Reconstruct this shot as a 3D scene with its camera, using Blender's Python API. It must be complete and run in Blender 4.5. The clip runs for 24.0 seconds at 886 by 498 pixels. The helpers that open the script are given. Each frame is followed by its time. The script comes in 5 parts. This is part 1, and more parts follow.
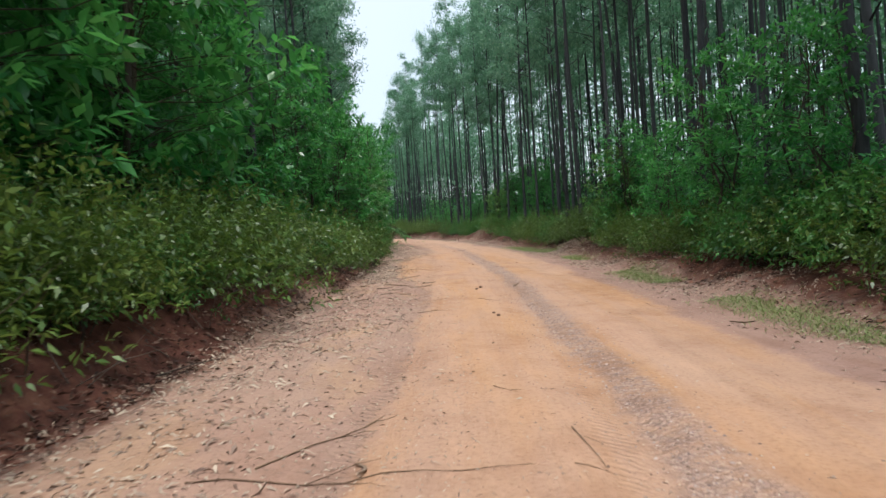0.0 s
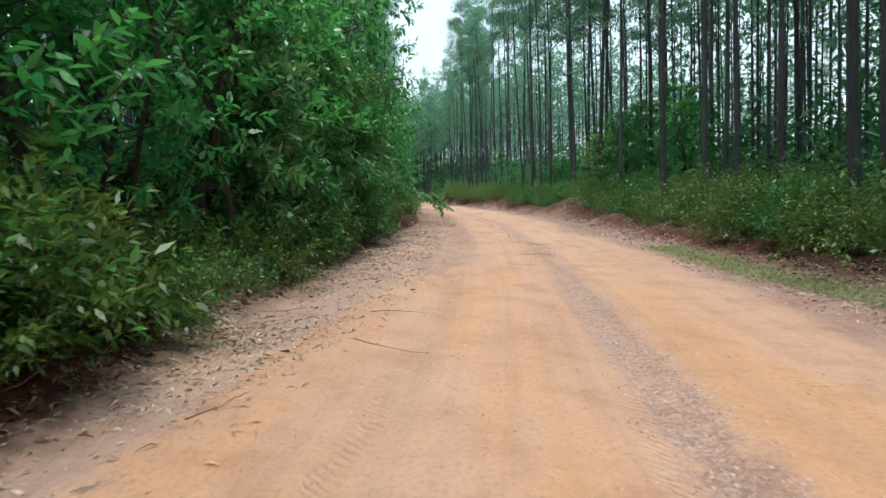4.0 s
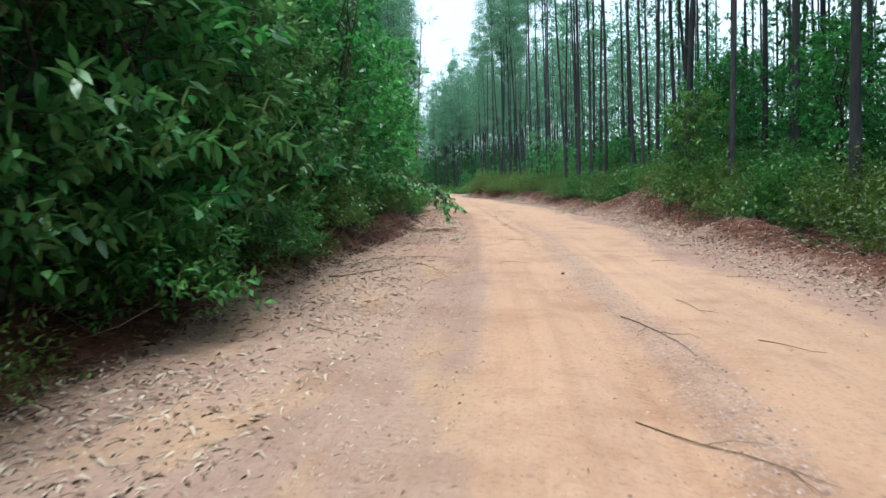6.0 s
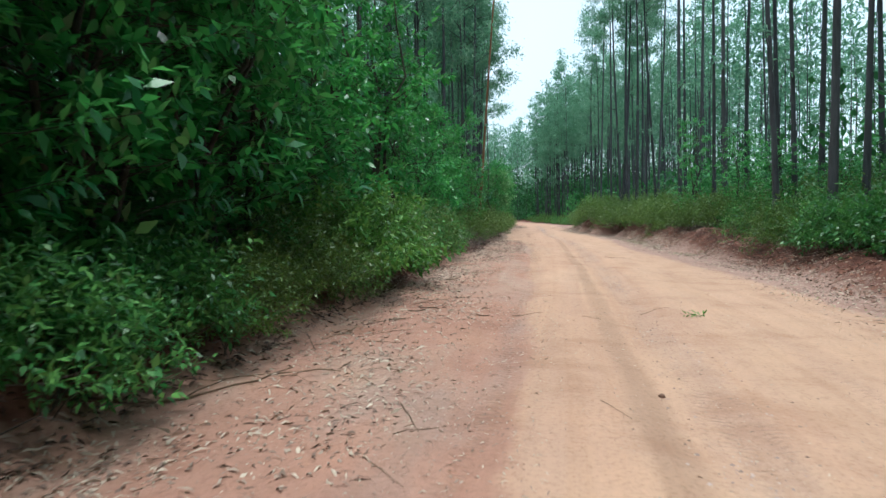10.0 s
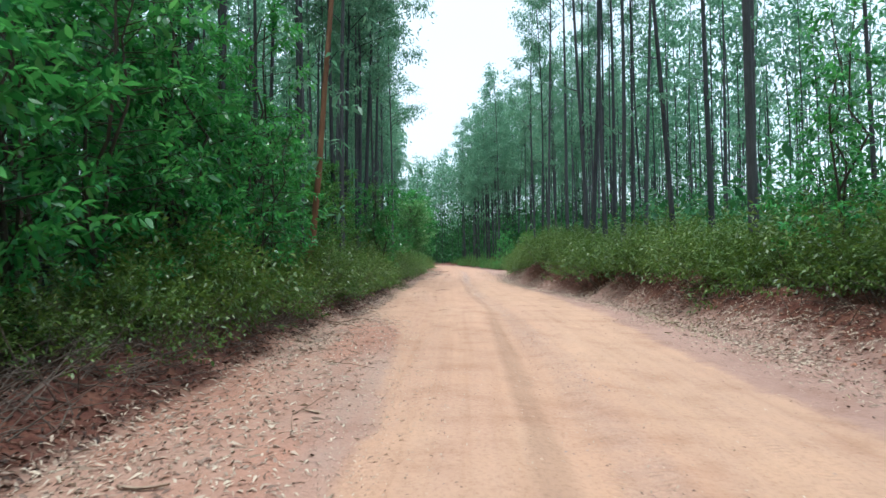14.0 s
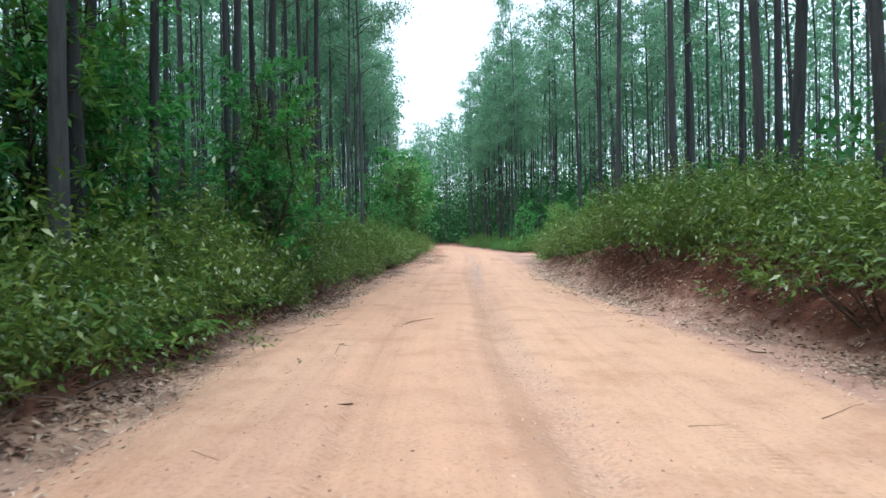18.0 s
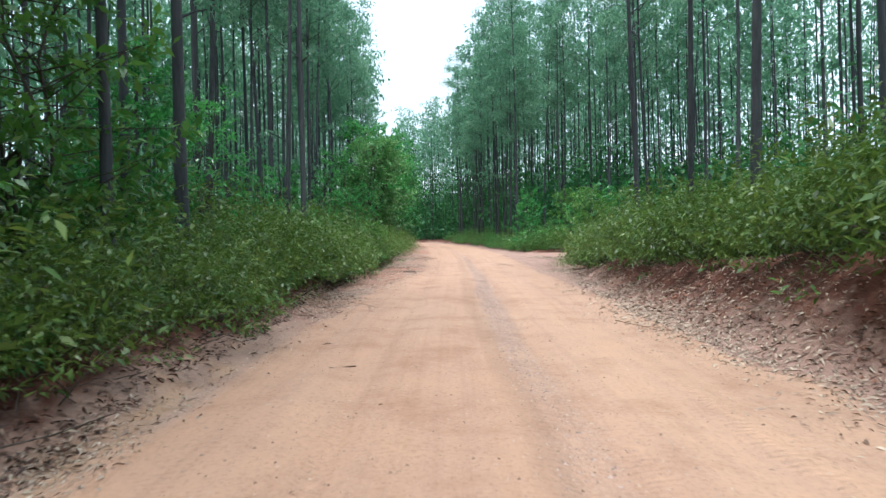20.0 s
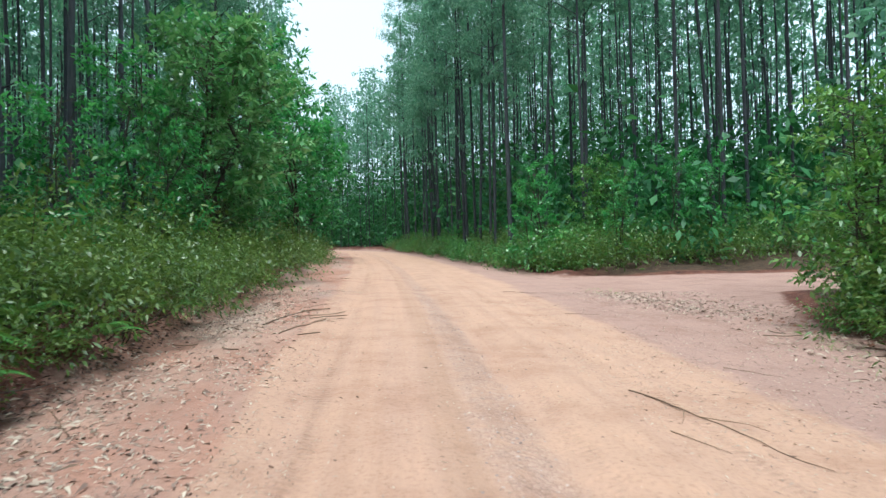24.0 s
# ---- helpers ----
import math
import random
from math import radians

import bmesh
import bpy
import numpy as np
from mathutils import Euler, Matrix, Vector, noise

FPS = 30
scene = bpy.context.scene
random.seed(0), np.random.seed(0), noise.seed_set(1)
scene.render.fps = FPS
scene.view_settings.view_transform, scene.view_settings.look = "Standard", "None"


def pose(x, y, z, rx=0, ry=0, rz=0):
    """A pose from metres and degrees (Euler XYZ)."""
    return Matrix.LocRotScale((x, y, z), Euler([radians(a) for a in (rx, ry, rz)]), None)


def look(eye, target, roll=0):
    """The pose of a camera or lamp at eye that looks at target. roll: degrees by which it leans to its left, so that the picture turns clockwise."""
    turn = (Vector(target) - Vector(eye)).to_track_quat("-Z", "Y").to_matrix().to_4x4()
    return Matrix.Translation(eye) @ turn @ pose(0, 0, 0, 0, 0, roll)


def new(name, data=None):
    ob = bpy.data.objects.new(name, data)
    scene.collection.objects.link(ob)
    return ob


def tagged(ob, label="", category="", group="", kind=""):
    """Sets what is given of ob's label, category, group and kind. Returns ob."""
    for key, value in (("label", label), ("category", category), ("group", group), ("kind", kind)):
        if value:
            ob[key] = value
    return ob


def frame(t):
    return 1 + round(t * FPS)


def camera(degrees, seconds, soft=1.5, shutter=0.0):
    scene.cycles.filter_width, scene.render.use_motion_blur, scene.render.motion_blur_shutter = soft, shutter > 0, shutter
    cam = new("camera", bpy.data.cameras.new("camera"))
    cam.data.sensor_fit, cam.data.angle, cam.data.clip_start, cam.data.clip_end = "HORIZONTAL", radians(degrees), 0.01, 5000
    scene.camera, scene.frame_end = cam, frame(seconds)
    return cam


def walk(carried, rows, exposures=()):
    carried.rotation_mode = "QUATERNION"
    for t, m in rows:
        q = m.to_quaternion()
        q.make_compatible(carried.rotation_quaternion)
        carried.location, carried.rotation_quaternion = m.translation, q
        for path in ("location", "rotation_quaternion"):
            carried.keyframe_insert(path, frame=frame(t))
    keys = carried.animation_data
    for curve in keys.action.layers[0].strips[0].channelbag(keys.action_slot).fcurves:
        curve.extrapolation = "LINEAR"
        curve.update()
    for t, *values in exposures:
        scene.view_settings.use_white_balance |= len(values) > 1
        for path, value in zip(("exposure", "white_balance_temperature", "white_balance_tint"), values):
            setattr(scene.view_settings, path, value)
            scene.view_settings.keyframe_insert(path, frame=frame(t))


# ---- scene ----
cam = camera(68.4, 24.0, soft=1.5, shutter=0.12)
# seconds, eye x, y, z, yaw, pitch, roll
ROWS = [
    (0.0, 0.00, 0.00, 1.262, 0.28, -0.13, 3.60),
    (0.5, 0.17, 2.61, 1.381, -2.99, -1.13, 3.33),
    (1.0, 0.27, 5.16, 1.484, -3.79, -2.02, 2.87),
    (1.5, 0.29, 7.62, 1.524, -3.17, -2.58, 2.41),
    (2.0, 0.30, 10.05, 1.624, -2.41, -2.10, 2.38),
    (2.5, 0.31, 12.40, 1.689, -1.08, -1.57, 2.29),
    (3.0, 0.31, 14.82, 1.778, 0.29, -2.22, 2.24),
    (3.5, 0.28, 17.40, 1.842, 3.16, -2.83, 1.88),
    (5.5, 0.02, 27.98, 2.182, 12.03, -3.12, 1.78),
    (6.0, -0.13, 30.70, 2.257, 9.50, -3.65, 2.08),
    (6.5, -0.27, 33.50, 2.365, 6.86, -3.45, 2.26),
    (7.0, -0.42, 36.37, 2.433, 5.20, -2.78, 2.13),
    (7.5, -0.68, 39.33, 2.548, 4.04, -2.73, 1.89),
    (8.0, -0.98, 42.19, 2.615, 4.73, -1.80, 1.62),
    (8.5, -1.28, 45.08, 2.704, 8.40, -1.72, 1.43),
    (9.0, -1.63, 47.95, 2.811, 12.19, -1.58, 0.92),
    (9.5, -2.05, 50.69, 2.896, 15.76, -1.34, 0.59),
    (10.0, -2.46, 53.37, 2.982, 18.95, -1.02, 0.63),
    (10.5, -2.84, 56.00, 3.101, 19.30, -1.03, 0.92),
    (11.0, -3.11, 58.41, 3.143, 15.61, -0.58, 1.44),
    (11.5, -3.37, 60.76, 3.196, 10.93, 0.04, 1.96),
    (13.5, -5.04, 70.34, 3.471, 11.95, 1.65, 1.10),
    (14.0, -5.56, 72.80, 3.611, 12.85, 2.61, 0.64),
    (14.5, -6.04, 75.16, 3.695, 13.07, 2.98, 0.64),
    (15.0, -6.44, 77.31, 3.736, 13.15, 3.51, 0.42),
    (15.5, -6.77, 79.34, 3.801, 12.99, 3.01, 0.61),
    (16.0, -7.10, 81.27, 3.855, 13.79, 2.27, 0.57),
    (16.5, -7.45, 83.22, 3.920, 15.00, 1.14, 0.82),
    (17.0, -7.85, 85.30, 3.989, 14.98, 1.11, 0.62),
    (17.5, -8.32, 87.53, 4.070, 14.22, 1.11, 0.53),
    (18.0, -8.88, 89.92, 4.138, 13.56, 0.83, 1.00),
    (18.5, -9.54, 92.50, 4.216, 12.59, 0.63, 0.69),
    (19.0, -10.26, 95.25, 4.263, 12.46, 0.46, 0.80),
    (19.5, -10.92, 98.11, 4.379, 12.27, 0.44, 1.20),
    (21.5, -13.37, 109.61, 4.765, 12.20, 0.54, 0.88),
    (22.0, -13.99, 112.50, 4.841, 11.89, 0.74, 1.15),
    (22.5, -14.57, 115.38, 4.931, 10.54, 0.71, 1.50),
    (23.0, -15.11, 118.23, 5.036, 8.68, 1.07, 2.11),
    (23.5, -15.62, 121.02, 5.111, 8.12, 1.70, 1.89),
    (24.0, -16.14, 123.75, 5.197, 7.19, 0.76, 1.55),
]
walk(cam, [(t, pose(x, y, z, 90 + pitch, roll, yaw)) for t, x, y, z, yaw, pitch, roll in ROWS],
     exposures=[(0.0, 0.4, 6340, 7), (2.0, 0.52, 6170, 4), (3.0, 0.53, 6240, 6), (5.5, 0.74, 5840, -1), (7.0, 0.74, 5800, -1), (9.0, 0.56, 5840, 1), (11.0, 0.68, 5680, -4), (14.0, 0.71, 5790, 1), (19.0, 0.84, 5880, 3), (24.0, 0.72, 5720, -2)])

# ---- world and sun: a bright overcast day ----
world = bpy.data.worlds.new("overcast")
scene.world = world
world.use_nodes = True
wn, wl = world.node_tree.nodes, world.node_tree.links
wn.clear()
sky = wn.new("ShaderNodeTexSky")
sky.sky_type, sky.sun_disc = "NISHITA", False
sky.sun_elevation, sky.sun_rotation = radians(78), radians(182)
sky.dust_density = 4.0
bg_sky, bg_cloud = wn.new("ShaderNodeBackground"), wn.new("ShaderNodeBackground")
bg_sky.inputs["Strength"].default_value = 0.08
cloud = wn.new("ShaderNodeTexNoise")
cloud.inputs["Scale"].default_value = 2.5
cloud_ramp = wn.new("ShaderNodeValToRGB")
cloud_ramp.color_ramp.elements[0].color = (0.75, 0.86, 0.95, 1)
cloud_ramp.color_ramp.elements[1].color = (1.0, 1.0, 1.0, 1)
wl.new(cloud.outputs["Fac"], cloud_ramp.inputs["Fac"])
wl.new(cloud_ramp.outputs["Color"], bg_cloud.inputs["Color"])
up = wn.new("ShaderNodeTexCoord")
up_split, up_scale = wn.new("ShaderNodeSeparateXYZ"), wn.new("ShaderNodeMapRange")
wl.new(up.outputs["Generated"], up_split.inputs[0])
wl.new(up_split.outputs["Z"], up_scale.inputs["Value"])
up_scale.inputs["To Min"].default_value, up_scale.inputs["To Max"].default_value = 0.52, 0.80
wl.new(up_scale.outputs["Result"], bg_cloud.inputs["Strength"])
wadd, wout = wn.new("ShaderNodeAddShader"), wn.new("ShaderNodeOutputWorld")
wl.new(sky.outputs["Color"], bg_sky.inputs["Color"])
wl.new(bg_sky.outputs["Background"], wadd.inputs[0])
wl.new(bg_cloud.outputs["Background"], wadd.inputs[1])
wl.new(wadd.outputs["Shader"], wout.inputs["Surface"])
sun = new("sun", bpy.data.lights.new("sun", "SUN"))
sun.data.energy, sun.data.angle, sun.data.color = 2.9, radians(22), (1.0, 0.97, 0.92)
sun.matrix_world = look((0, 0, 80), (0.6, 17.0, 0))

# ---- the lie of the land ----
BEND = ((-60, 0.0), (0, 0.0), (12, 0.25), (20, 0.2), (28, 0.0), (36, -0.45), (48, -1.65), (58, -3.05),
        (70, -4.95), (81, -7.05), (90, -8.9), (98, -10.9), (110, -13.45), (124, -16.15))
# feet of the banks
LEFT_EDGE = ((-60, -2.6), (0, -2.6), (10, -2.5), (18, -2.35), (24, -2.6), (34, -2.9), (42, -2.7), (46, -2.5), (50, -2.3), (53, -2.3), (57, -2.9), (62, -2.8), (66, -3.2), (72, -3.3),
             (76, -2.7), (82, -2.9), (88, -2.8), (94, -2.5), (98, -2.6), (102, -2.3), (110, -2.5), (117, -2.9), (126, -2.8), (135, -3.2), (160, -3.4))
RIGHT_EDGE = ((-60, 4.2), (0, 4.2), (20, 4.3), (26, 4.5), (35, 4.3), (45, 4.2), (50, 4.7), (56, 4.9), (60, 4.4), (70, 4.8), (80, 4.6), (90, 4.6), (96, 4.8), (102, 3.8), (106, 3.6), (113, 3.4), (119, 3.7),
              (124, 4.0), (128, 4.8), (133, 5.6), (165, 4.8), (200, 4.6))
# where the greenery stands
LEFT_GREEN = ((-60, -3.6), (0, -3.25), (14, -3.2), (22, -2.9), (40, -2.9), (50, -3.1), (60, -3.4), (75, -3.7), (82, -3.5), (88, -3.15), (94, -2.95),
              (102, -2.85), (117, -3.1), (135, -3.2), (160, -3.4))
RIGHT_GREEN = ((-60, 4.1), (0, 4.1), (26, 4.3), (40, 4.7), (55, 5.3), (72, 5.0), (83, 5.5), (95, 4.9), (106, 4.2), (124, 4.4),
              (130, 5.5), (165, 4.8), (200, 4.6))
RIGHT_BANK = ((-60, 0.45), (0, 0.45), (26, 0.4), (40, 0.35), (48, 0.4), (55, 0.75), (62, 0.45), (72, 0.5), (80, 0.65), (90, 0.8), (98, 0.85),
              (106, 0.95), (113, 0.85), (122, 0.5), (129, 0.1), (150, 0.1), (158, 0.4), (200, 0.5))

# bands along the road: where the sand begins on the left, the strip of gravel, the dark rut and the mauve verge, and how strong they are
SHOULDER = ((0, -0.6), (13, -0.6), (17, -1.6), (24, -1.85), (28, -1.5), (33, -0.25), (40, -0.25), (48, -0.45), (55, -0.35), (62, -0.55), (70, -0.85), (78, -0.85), (84, -1.3), (88, -2.4), (100, -2.2),
            (114, -1.9), (120, -1.5), (124, -1.0), (130, -1.4))
GRAVEL = ((0, 1.2), (10, 1.22), (18, 1.25), (26, 1.05), (35, 1.2), (43, 1.2), (50, 1.3), (56, 0.95), (62, 1.0), (78, 1.05), (84, 1.1), (100, 0.85), (116, 0.78), (122, 0.82), (128, 0.7), (150, 0.7))
GRAVEL_AMOUNT = ((0, 1.0), (28, 1.0), (33, 0.65), (48, 0.6), (54, 0.25), (75, 0.3), (84, 0.35), (104, 0.35), (112, 0.85), (119, 0.85), (124, 0.65), (150, 0.4))
RUT = ((0, -0.75), (44, -0.5), (47, 0.9), (52, 0.6), (60, 0.45), (75, 0.42), (90, 0.66), (105, 0.6), (114, 0.38), (126, 0.34), (150, 0.3))
RUT_AMOUNT = ((0, 0.25), (40, 0.25), (46, 0.6), (52, 0.9), (80, 0.9), (92, 0.8), (108, 0.7), (118, 0.6), (130, 0.5), (150, 0.35))
VERGE = ((0, 2.7), (20, 2.95), (35, 3.4), (43, 2.9), (50, 3.6), (55, 3.2), (60, 4.1), (70, 3.7), (80, 3.0), (90, 3.4), (98, 3.5), (105, 3.2), (115, 3.3), (124, 2.9), (135, 3.2), (160, 3.6))
RUSTY = ((0, 0.35), (14, 0.3), (20, 0.1), (40, 0.15), (50, 0.85), (84, 0.9), (88, 0.15), (108, 0.15), (116, 0.95), (150, 0.95))


def along(table, y):
    return np.interp(y, [p[0] for p in table], [p[1] for p in table])


def path_x(y):
    """x of the camera's line over the road at y; past the walk's end the road bends away to the left."""
    y = np.asarray(y, float)
    d = np.maximum(y - 124, 0)
    return along(BEND, np.minimum(y, 124)) - 0.195 * d - 0.001 * np.minimum(d, 130) ** 2 - 0.26 * np.maximum(d - 130, 0) - 0.005 * np.clip(d - 58, 0, 80) ** 2 - 0.8 * np.maximum(d - 138, 0)


def hashed(ix, iy, seed):
    v = np.sin(ix * 127.1 + iy * 311.7 + seed * 74.7) * 43758.5453
    return v - np.floor(v)


def vnoise(x, y, seed=0):
    """Smooth value noise, -1 to 1."""
    x, y = np.asarray(x, float), np.asarray(y, float)
    ix, iy = np.floor(x), np.floor(y)
    fx, fy = x - ix, y - iy
    fx, fy = fx * fx * (3 - 2 * fx), fy * fy * (3 - 2 * fy)
    a, b = hashed(ix, iy, seed), hashed(ix + 1, iy, seed)
    c, d = hashed(ix, iy + 1, seed), hashed(ix + 1, iy + 1, seed)
    return 2 * ((a * (1 - fx) + b * fx) * (1 - fy) + (c * (1 - fx) + d * fx) * fy) - 1


def ramp01(x):
    x = np.clip(x, 0, 1)
    return x * x * (3 - 2 * x)


def side_track(lat, y):
    """1 on the side track that leaves the road to the right."""
    mid = 142.2 + 0.10 * (lat - 5)
    flare = 8.0 * np.clip((9.0 - lat) / 5.0, 0, 1) * (y < mid)
    return ramp01((5.0 + flare - np.abs(y - mid)) / 2.5) * ramp01((lat - 2) / 3)


def land(x, y):
    """Height of the ground."""
    x, y = np.asarray(x, float), np.asarray(y, float)
    lat = x - path_x(y)
    le = along(LEFT_EDGE, y) + 0.25 * vnoise(y * 0.5, 0 * y, 5)
    re = along(RIGHT_EDGE, y) + 0.3 * vnoise(y * 0.45, 0 * y, 6)
    base = 0.0315 * np.clip(y, -80, 330) - 0.0316 * np.clip(lat, -6, 6)
    # wheel ruts and crossfall wear
    rut = -0.045 * np.exp(-((lat + 0.75 + 0.15 * vnoise(y * 0.15, 0 * y, 2)) / 0.22) ** 2) - 0.05 * np.exp(-((lat - 0.85 + 0.2 * vnoise(y * 0.12, 0 * y, 3)) / 0.25) ** 2)
    rut = rut - 0.02 * np.exp(-((lat - 2.6 + 0.3 * vnoise(y * 0.1, 0 * y, 9)) / 0.3) ** 2)
    rough = 0.022 * ramp01((-0.6 - lat) / 0.8) * vnoise(lat * 5, y * 3.2, 18) + 0.012 * vnoise(lat * 2.2, y * 0.9, 11) + 0.008 * vnoise(lat * 6, y * 4, 12)
    # left verge: shallow litter-filled ditch, then a low bank of red earth
    bl = ramp01((le - lat) / 0.9)
    left = bl * (np.interp(y, (10, 20, 38, 44, 48, 54), (0.5, 0.28, 0.28, 0.42, 0.42, 0.28)) + 0.12 * vnoise(y * 0.3, 0 * y, 7)) - 0.05 * np.exp(-((lat - le - 0.15) / 0.35) ** 2)
    left = left + bl * (0.07 * vnoise(lat * 1.3, y * 1.3, 14) + 0.03 * np.clip(-lat - 6, 0, 40) * 0.4)
    bank = along(RIGHT_BANK, y) * (1 + 0.22 * vnoise(y * 0.35, 0 * y, 8))
    br = ramp01((lat - re) / 1.5) * (1 - side_track(lat, y))
    right = bank * br + br * (0.16 * vnoise(lat * 1.1, y * 0.9, 15) + 0.07 * vnoise(lat * 3.1, y * 2.7, 16) + 0.025 * vnoise(lat * 8, y * 8, 17))
    right = right + (0.035 * np.clip(lat - 8, 0, 30) + 0.12 * np.clip(lat - re - 1.2, 0, 5) * np.interp(y, (66, 78, 118, 128), (0, 1, 1, 0))) * br
    heap = np.exp(-((y - 26.8) / 2.0) ** 2 - ((lat - 5.35) / 0.75) ** 2) * 0.42 + np.exp(-((y - 56.5) / 2.6) ** 2 - ((lat - 6.1) / 0.9) ** 2) * 0.35 + np.exp(-((y - 104) / 4.0) ** 2 - ((lat - 6.0) / 1.2) ** 2) * 0.3
    return base + (rut + rough) * (1 - bl) * (1 - br) + left + right + heap


# ---- materials ----
def material(name):
    m = bpy.data.materials.new(name)
    m.use_nodes = True
    nodes = m.node_tree.nodes
    return m, nodes, m.node_tree.links, nodes["Principled BSDF"]


def ramp(nodes, links, fac, stops):
    r = nodes.new("ShaderNodeValToRGB")
    e = r.color_ramp.elements
    e[0].position, e[0].color = stops[0][0], (*stops[0][1], 1)
    e[1].position, e[1].color = stops[-1][0], (*stops[-1][1], 1)
    for p, c in stops[1:-1]:
        n = e.new(p)
        n.color = (*c, 1)
    links.new(fac, r.inputs["Fac"])
    return r.outputs["Color"]


def noise_node(nodes, links, vector, scale, detail=4.0, rough=0.55):
    n = nodes.new("ShaderNodeTexNoise")
    n.inputs["Scale"].default_value, n.inputs["Detail"].default_value, n.inputs["Roughness"].default_value = scale, detail, rough
    if vector is not None:
        links.new(vector, n.inputs["Vector"])
    return n.outputs["Fac"]


def mapped(nodes, links, vector, scale):
    n = nodes.new("ShaderNodeMapping")
    n.inputs["Scale"].default_value = scale
    links.new(vector, n.inputs["Vector"])
    return n.outputs["Vector"]


def maths(nodes, links, op, a, b=None, clamp=False):
    n = nodes.new("ShaderNodeMath")
    n.operation, n.use_clamp = op, clamp
    for i, v in enumerate((a, b)):
        if v is None:
            continue
        if isinstance(v, (int, float)):
            n.inputs[i].default_value = v
        else:
            links.new(v, n.inputs[i])
    return n.outputs[0]


def blend(nodes, links, fac, a, b, mode="MIX"):
    n = nodes.new("ShaderNodeMix")
    n.data_type, n.blend_type = "RGBA", mode
    for sock, v in ((n.inputs[0], fac), (n.inputs[6], a), (n.inputs[7], b)):
        if isinstance(v, (int, float)):
            sock.default_value = v
        elif isinstance(v, tuple):
            sock.default_value = (*v, 1)
        else:
            links.new(v, sock)
    return n.outputs[2]


def bump(nodes, links, height, strength, distance, bsdf):
    n = nodes.new("ShaderNodeBump")
    n.inputs["Strength"].default_value, n.inputs["Distance"].default_value = strength, distance
    links.new(height, n.inputs["Height"])
    links.new(n.outputs["Normal"], bsdf.inputs["Normal"])


def leaf_material(name, dark, mid, light, rough=0.42, clear=0.3, through_leaf=(0.16, 0.30, 0.04), gloss=0.42):
    """Leaf: colour varies leaf by leaf and plant by plant, some light comes through."""
    m, n, l, p = material(name)
    geo, info, tc = n.new("ShaderNodeNewGeometry"), n.new("ShaderNodeObjectInfo"), n.new("ShaderNodeTexCoord")
    v = maths(n, l, "MULTIPLY", geo.outputs["Random Per Island"], 0.62)
    v = maths(n, l, "ADD", v, maths(n, l, "MULTIPLY", info.outputs["Random"], 0.22))
    v = maths(n, l, "ADD", v, maths(n, l, "MULTIPLY", noise_node(n, l, tc.outputs["Object"], 1.1, 2), 0.25))
    col = ramp(n, l, v, [(0.05, dark), (0.55, mid), (0.95, light)])
    l.new(col, p.inputs["Base Color"])
    p.inputs["Roughness"].default_value = rough
    p.inputs["Specular IOR Level"].default_value = gloss
    tr = n.new("ShaderNodeBsdfTranslucent")
    tcol = blend(n, l, 0.5, col, through_leaf)
    l.new(tcol, tr.inputs["Color"])
    mix = n.new("ShaderNodeMixShader")
    mix.inputs[0].default_value = clear
    l.new(p.outputs["BSDF"], mix.inputs[1])
    l.new(tr.outputs["BSDF"], mix.inputs[2])
    l.new(mix.outputs["Shader"], n["Material Output"].inputs["Surface"])
    return m


def bark_material(name, dark, light, scale=(9, 9, 1.2)):
    m, n, l, p = material(name)
    tc, info = n.new("ShaderNodeTexCoord"), n.new("ShaderNodeObjectInfo")
    streak = noise_node(n, l, mapped(n, l, tc.outputs["Object"], scale), 2.0, 6, 0.65)
    patch = noise_node(n, l, mapped(n, l, tc.outputs["Object"], (1.5, 1.5, 0.35)), 2.0, 3)
    v = maths(n, l, "ADD", maths(n, l, "MULTIPLY", streak, 0.6), maths(n, l, "MULTIPLY", patch, 0.45))
    v = maths(n, l, "ADD", v, maths(n, l, "MULTIPLY", maths(n, l, "SUBTRACT", info.outputs["Random"], 0.5), 0.25))
    l.new(ramp(n, l, v, [(0.3, dark), (0.75, light)]), p.inputs["Base Color"])
    p.inputs["Roughness"].default_value = 0.9
    bump(n, l, streak, 0.6, 0.02, p)
    return m


# the light tone is raised to imitate sky glints on single leaves
LEAF_BROAD = leaf_material("broad_leaf", (0.007, 0.058, 0.021), (0.029, 0.190, 0.054), (0.155, 0.47, 0.130), 0.29, 0.42, (0.14, 0.46, 0.08), 0.5)
LEAF_WOOD = leaf_material("understorey_leaf", (0.012, 0.055, 0.022), (0.036, 0.145, 0.052), (0.11, 0.30, 0.10), 0.5, 0.3, (0.10, 0.28, 0.07), 0.25)
LEAF_FINE = leaf_material("fine_leaf", (0.018, 0.050, 0.011), (0.062, 0.126, 0.026), (0.155, 0.225, 0.055), 0.40, 0.28, (0.18, 0.28, 0.04))
LEAF_SHRUB = leaf_material("shrub_leaf", (0.011, 0.055, 0.015), (0.040, 0.152, 0.038), (0.16, 0.35, 0.09), 0.36, 0.30, (0.13, 0.32, 0.06))
LEAF_FERN = leaf_material("fern_leaf", (0.03, 0.11, 0.025), (0.06, 0.19, 0.04), (0.14, 0.30, 0.07), 0.5)
LEAF_BRIGHT = leaf_material("bright_leaf", (0.026, 0.105, 0.024), (0.080, 0.225, 0.048), (0.22, 0.39, 0.095), 0.38, 0.32)
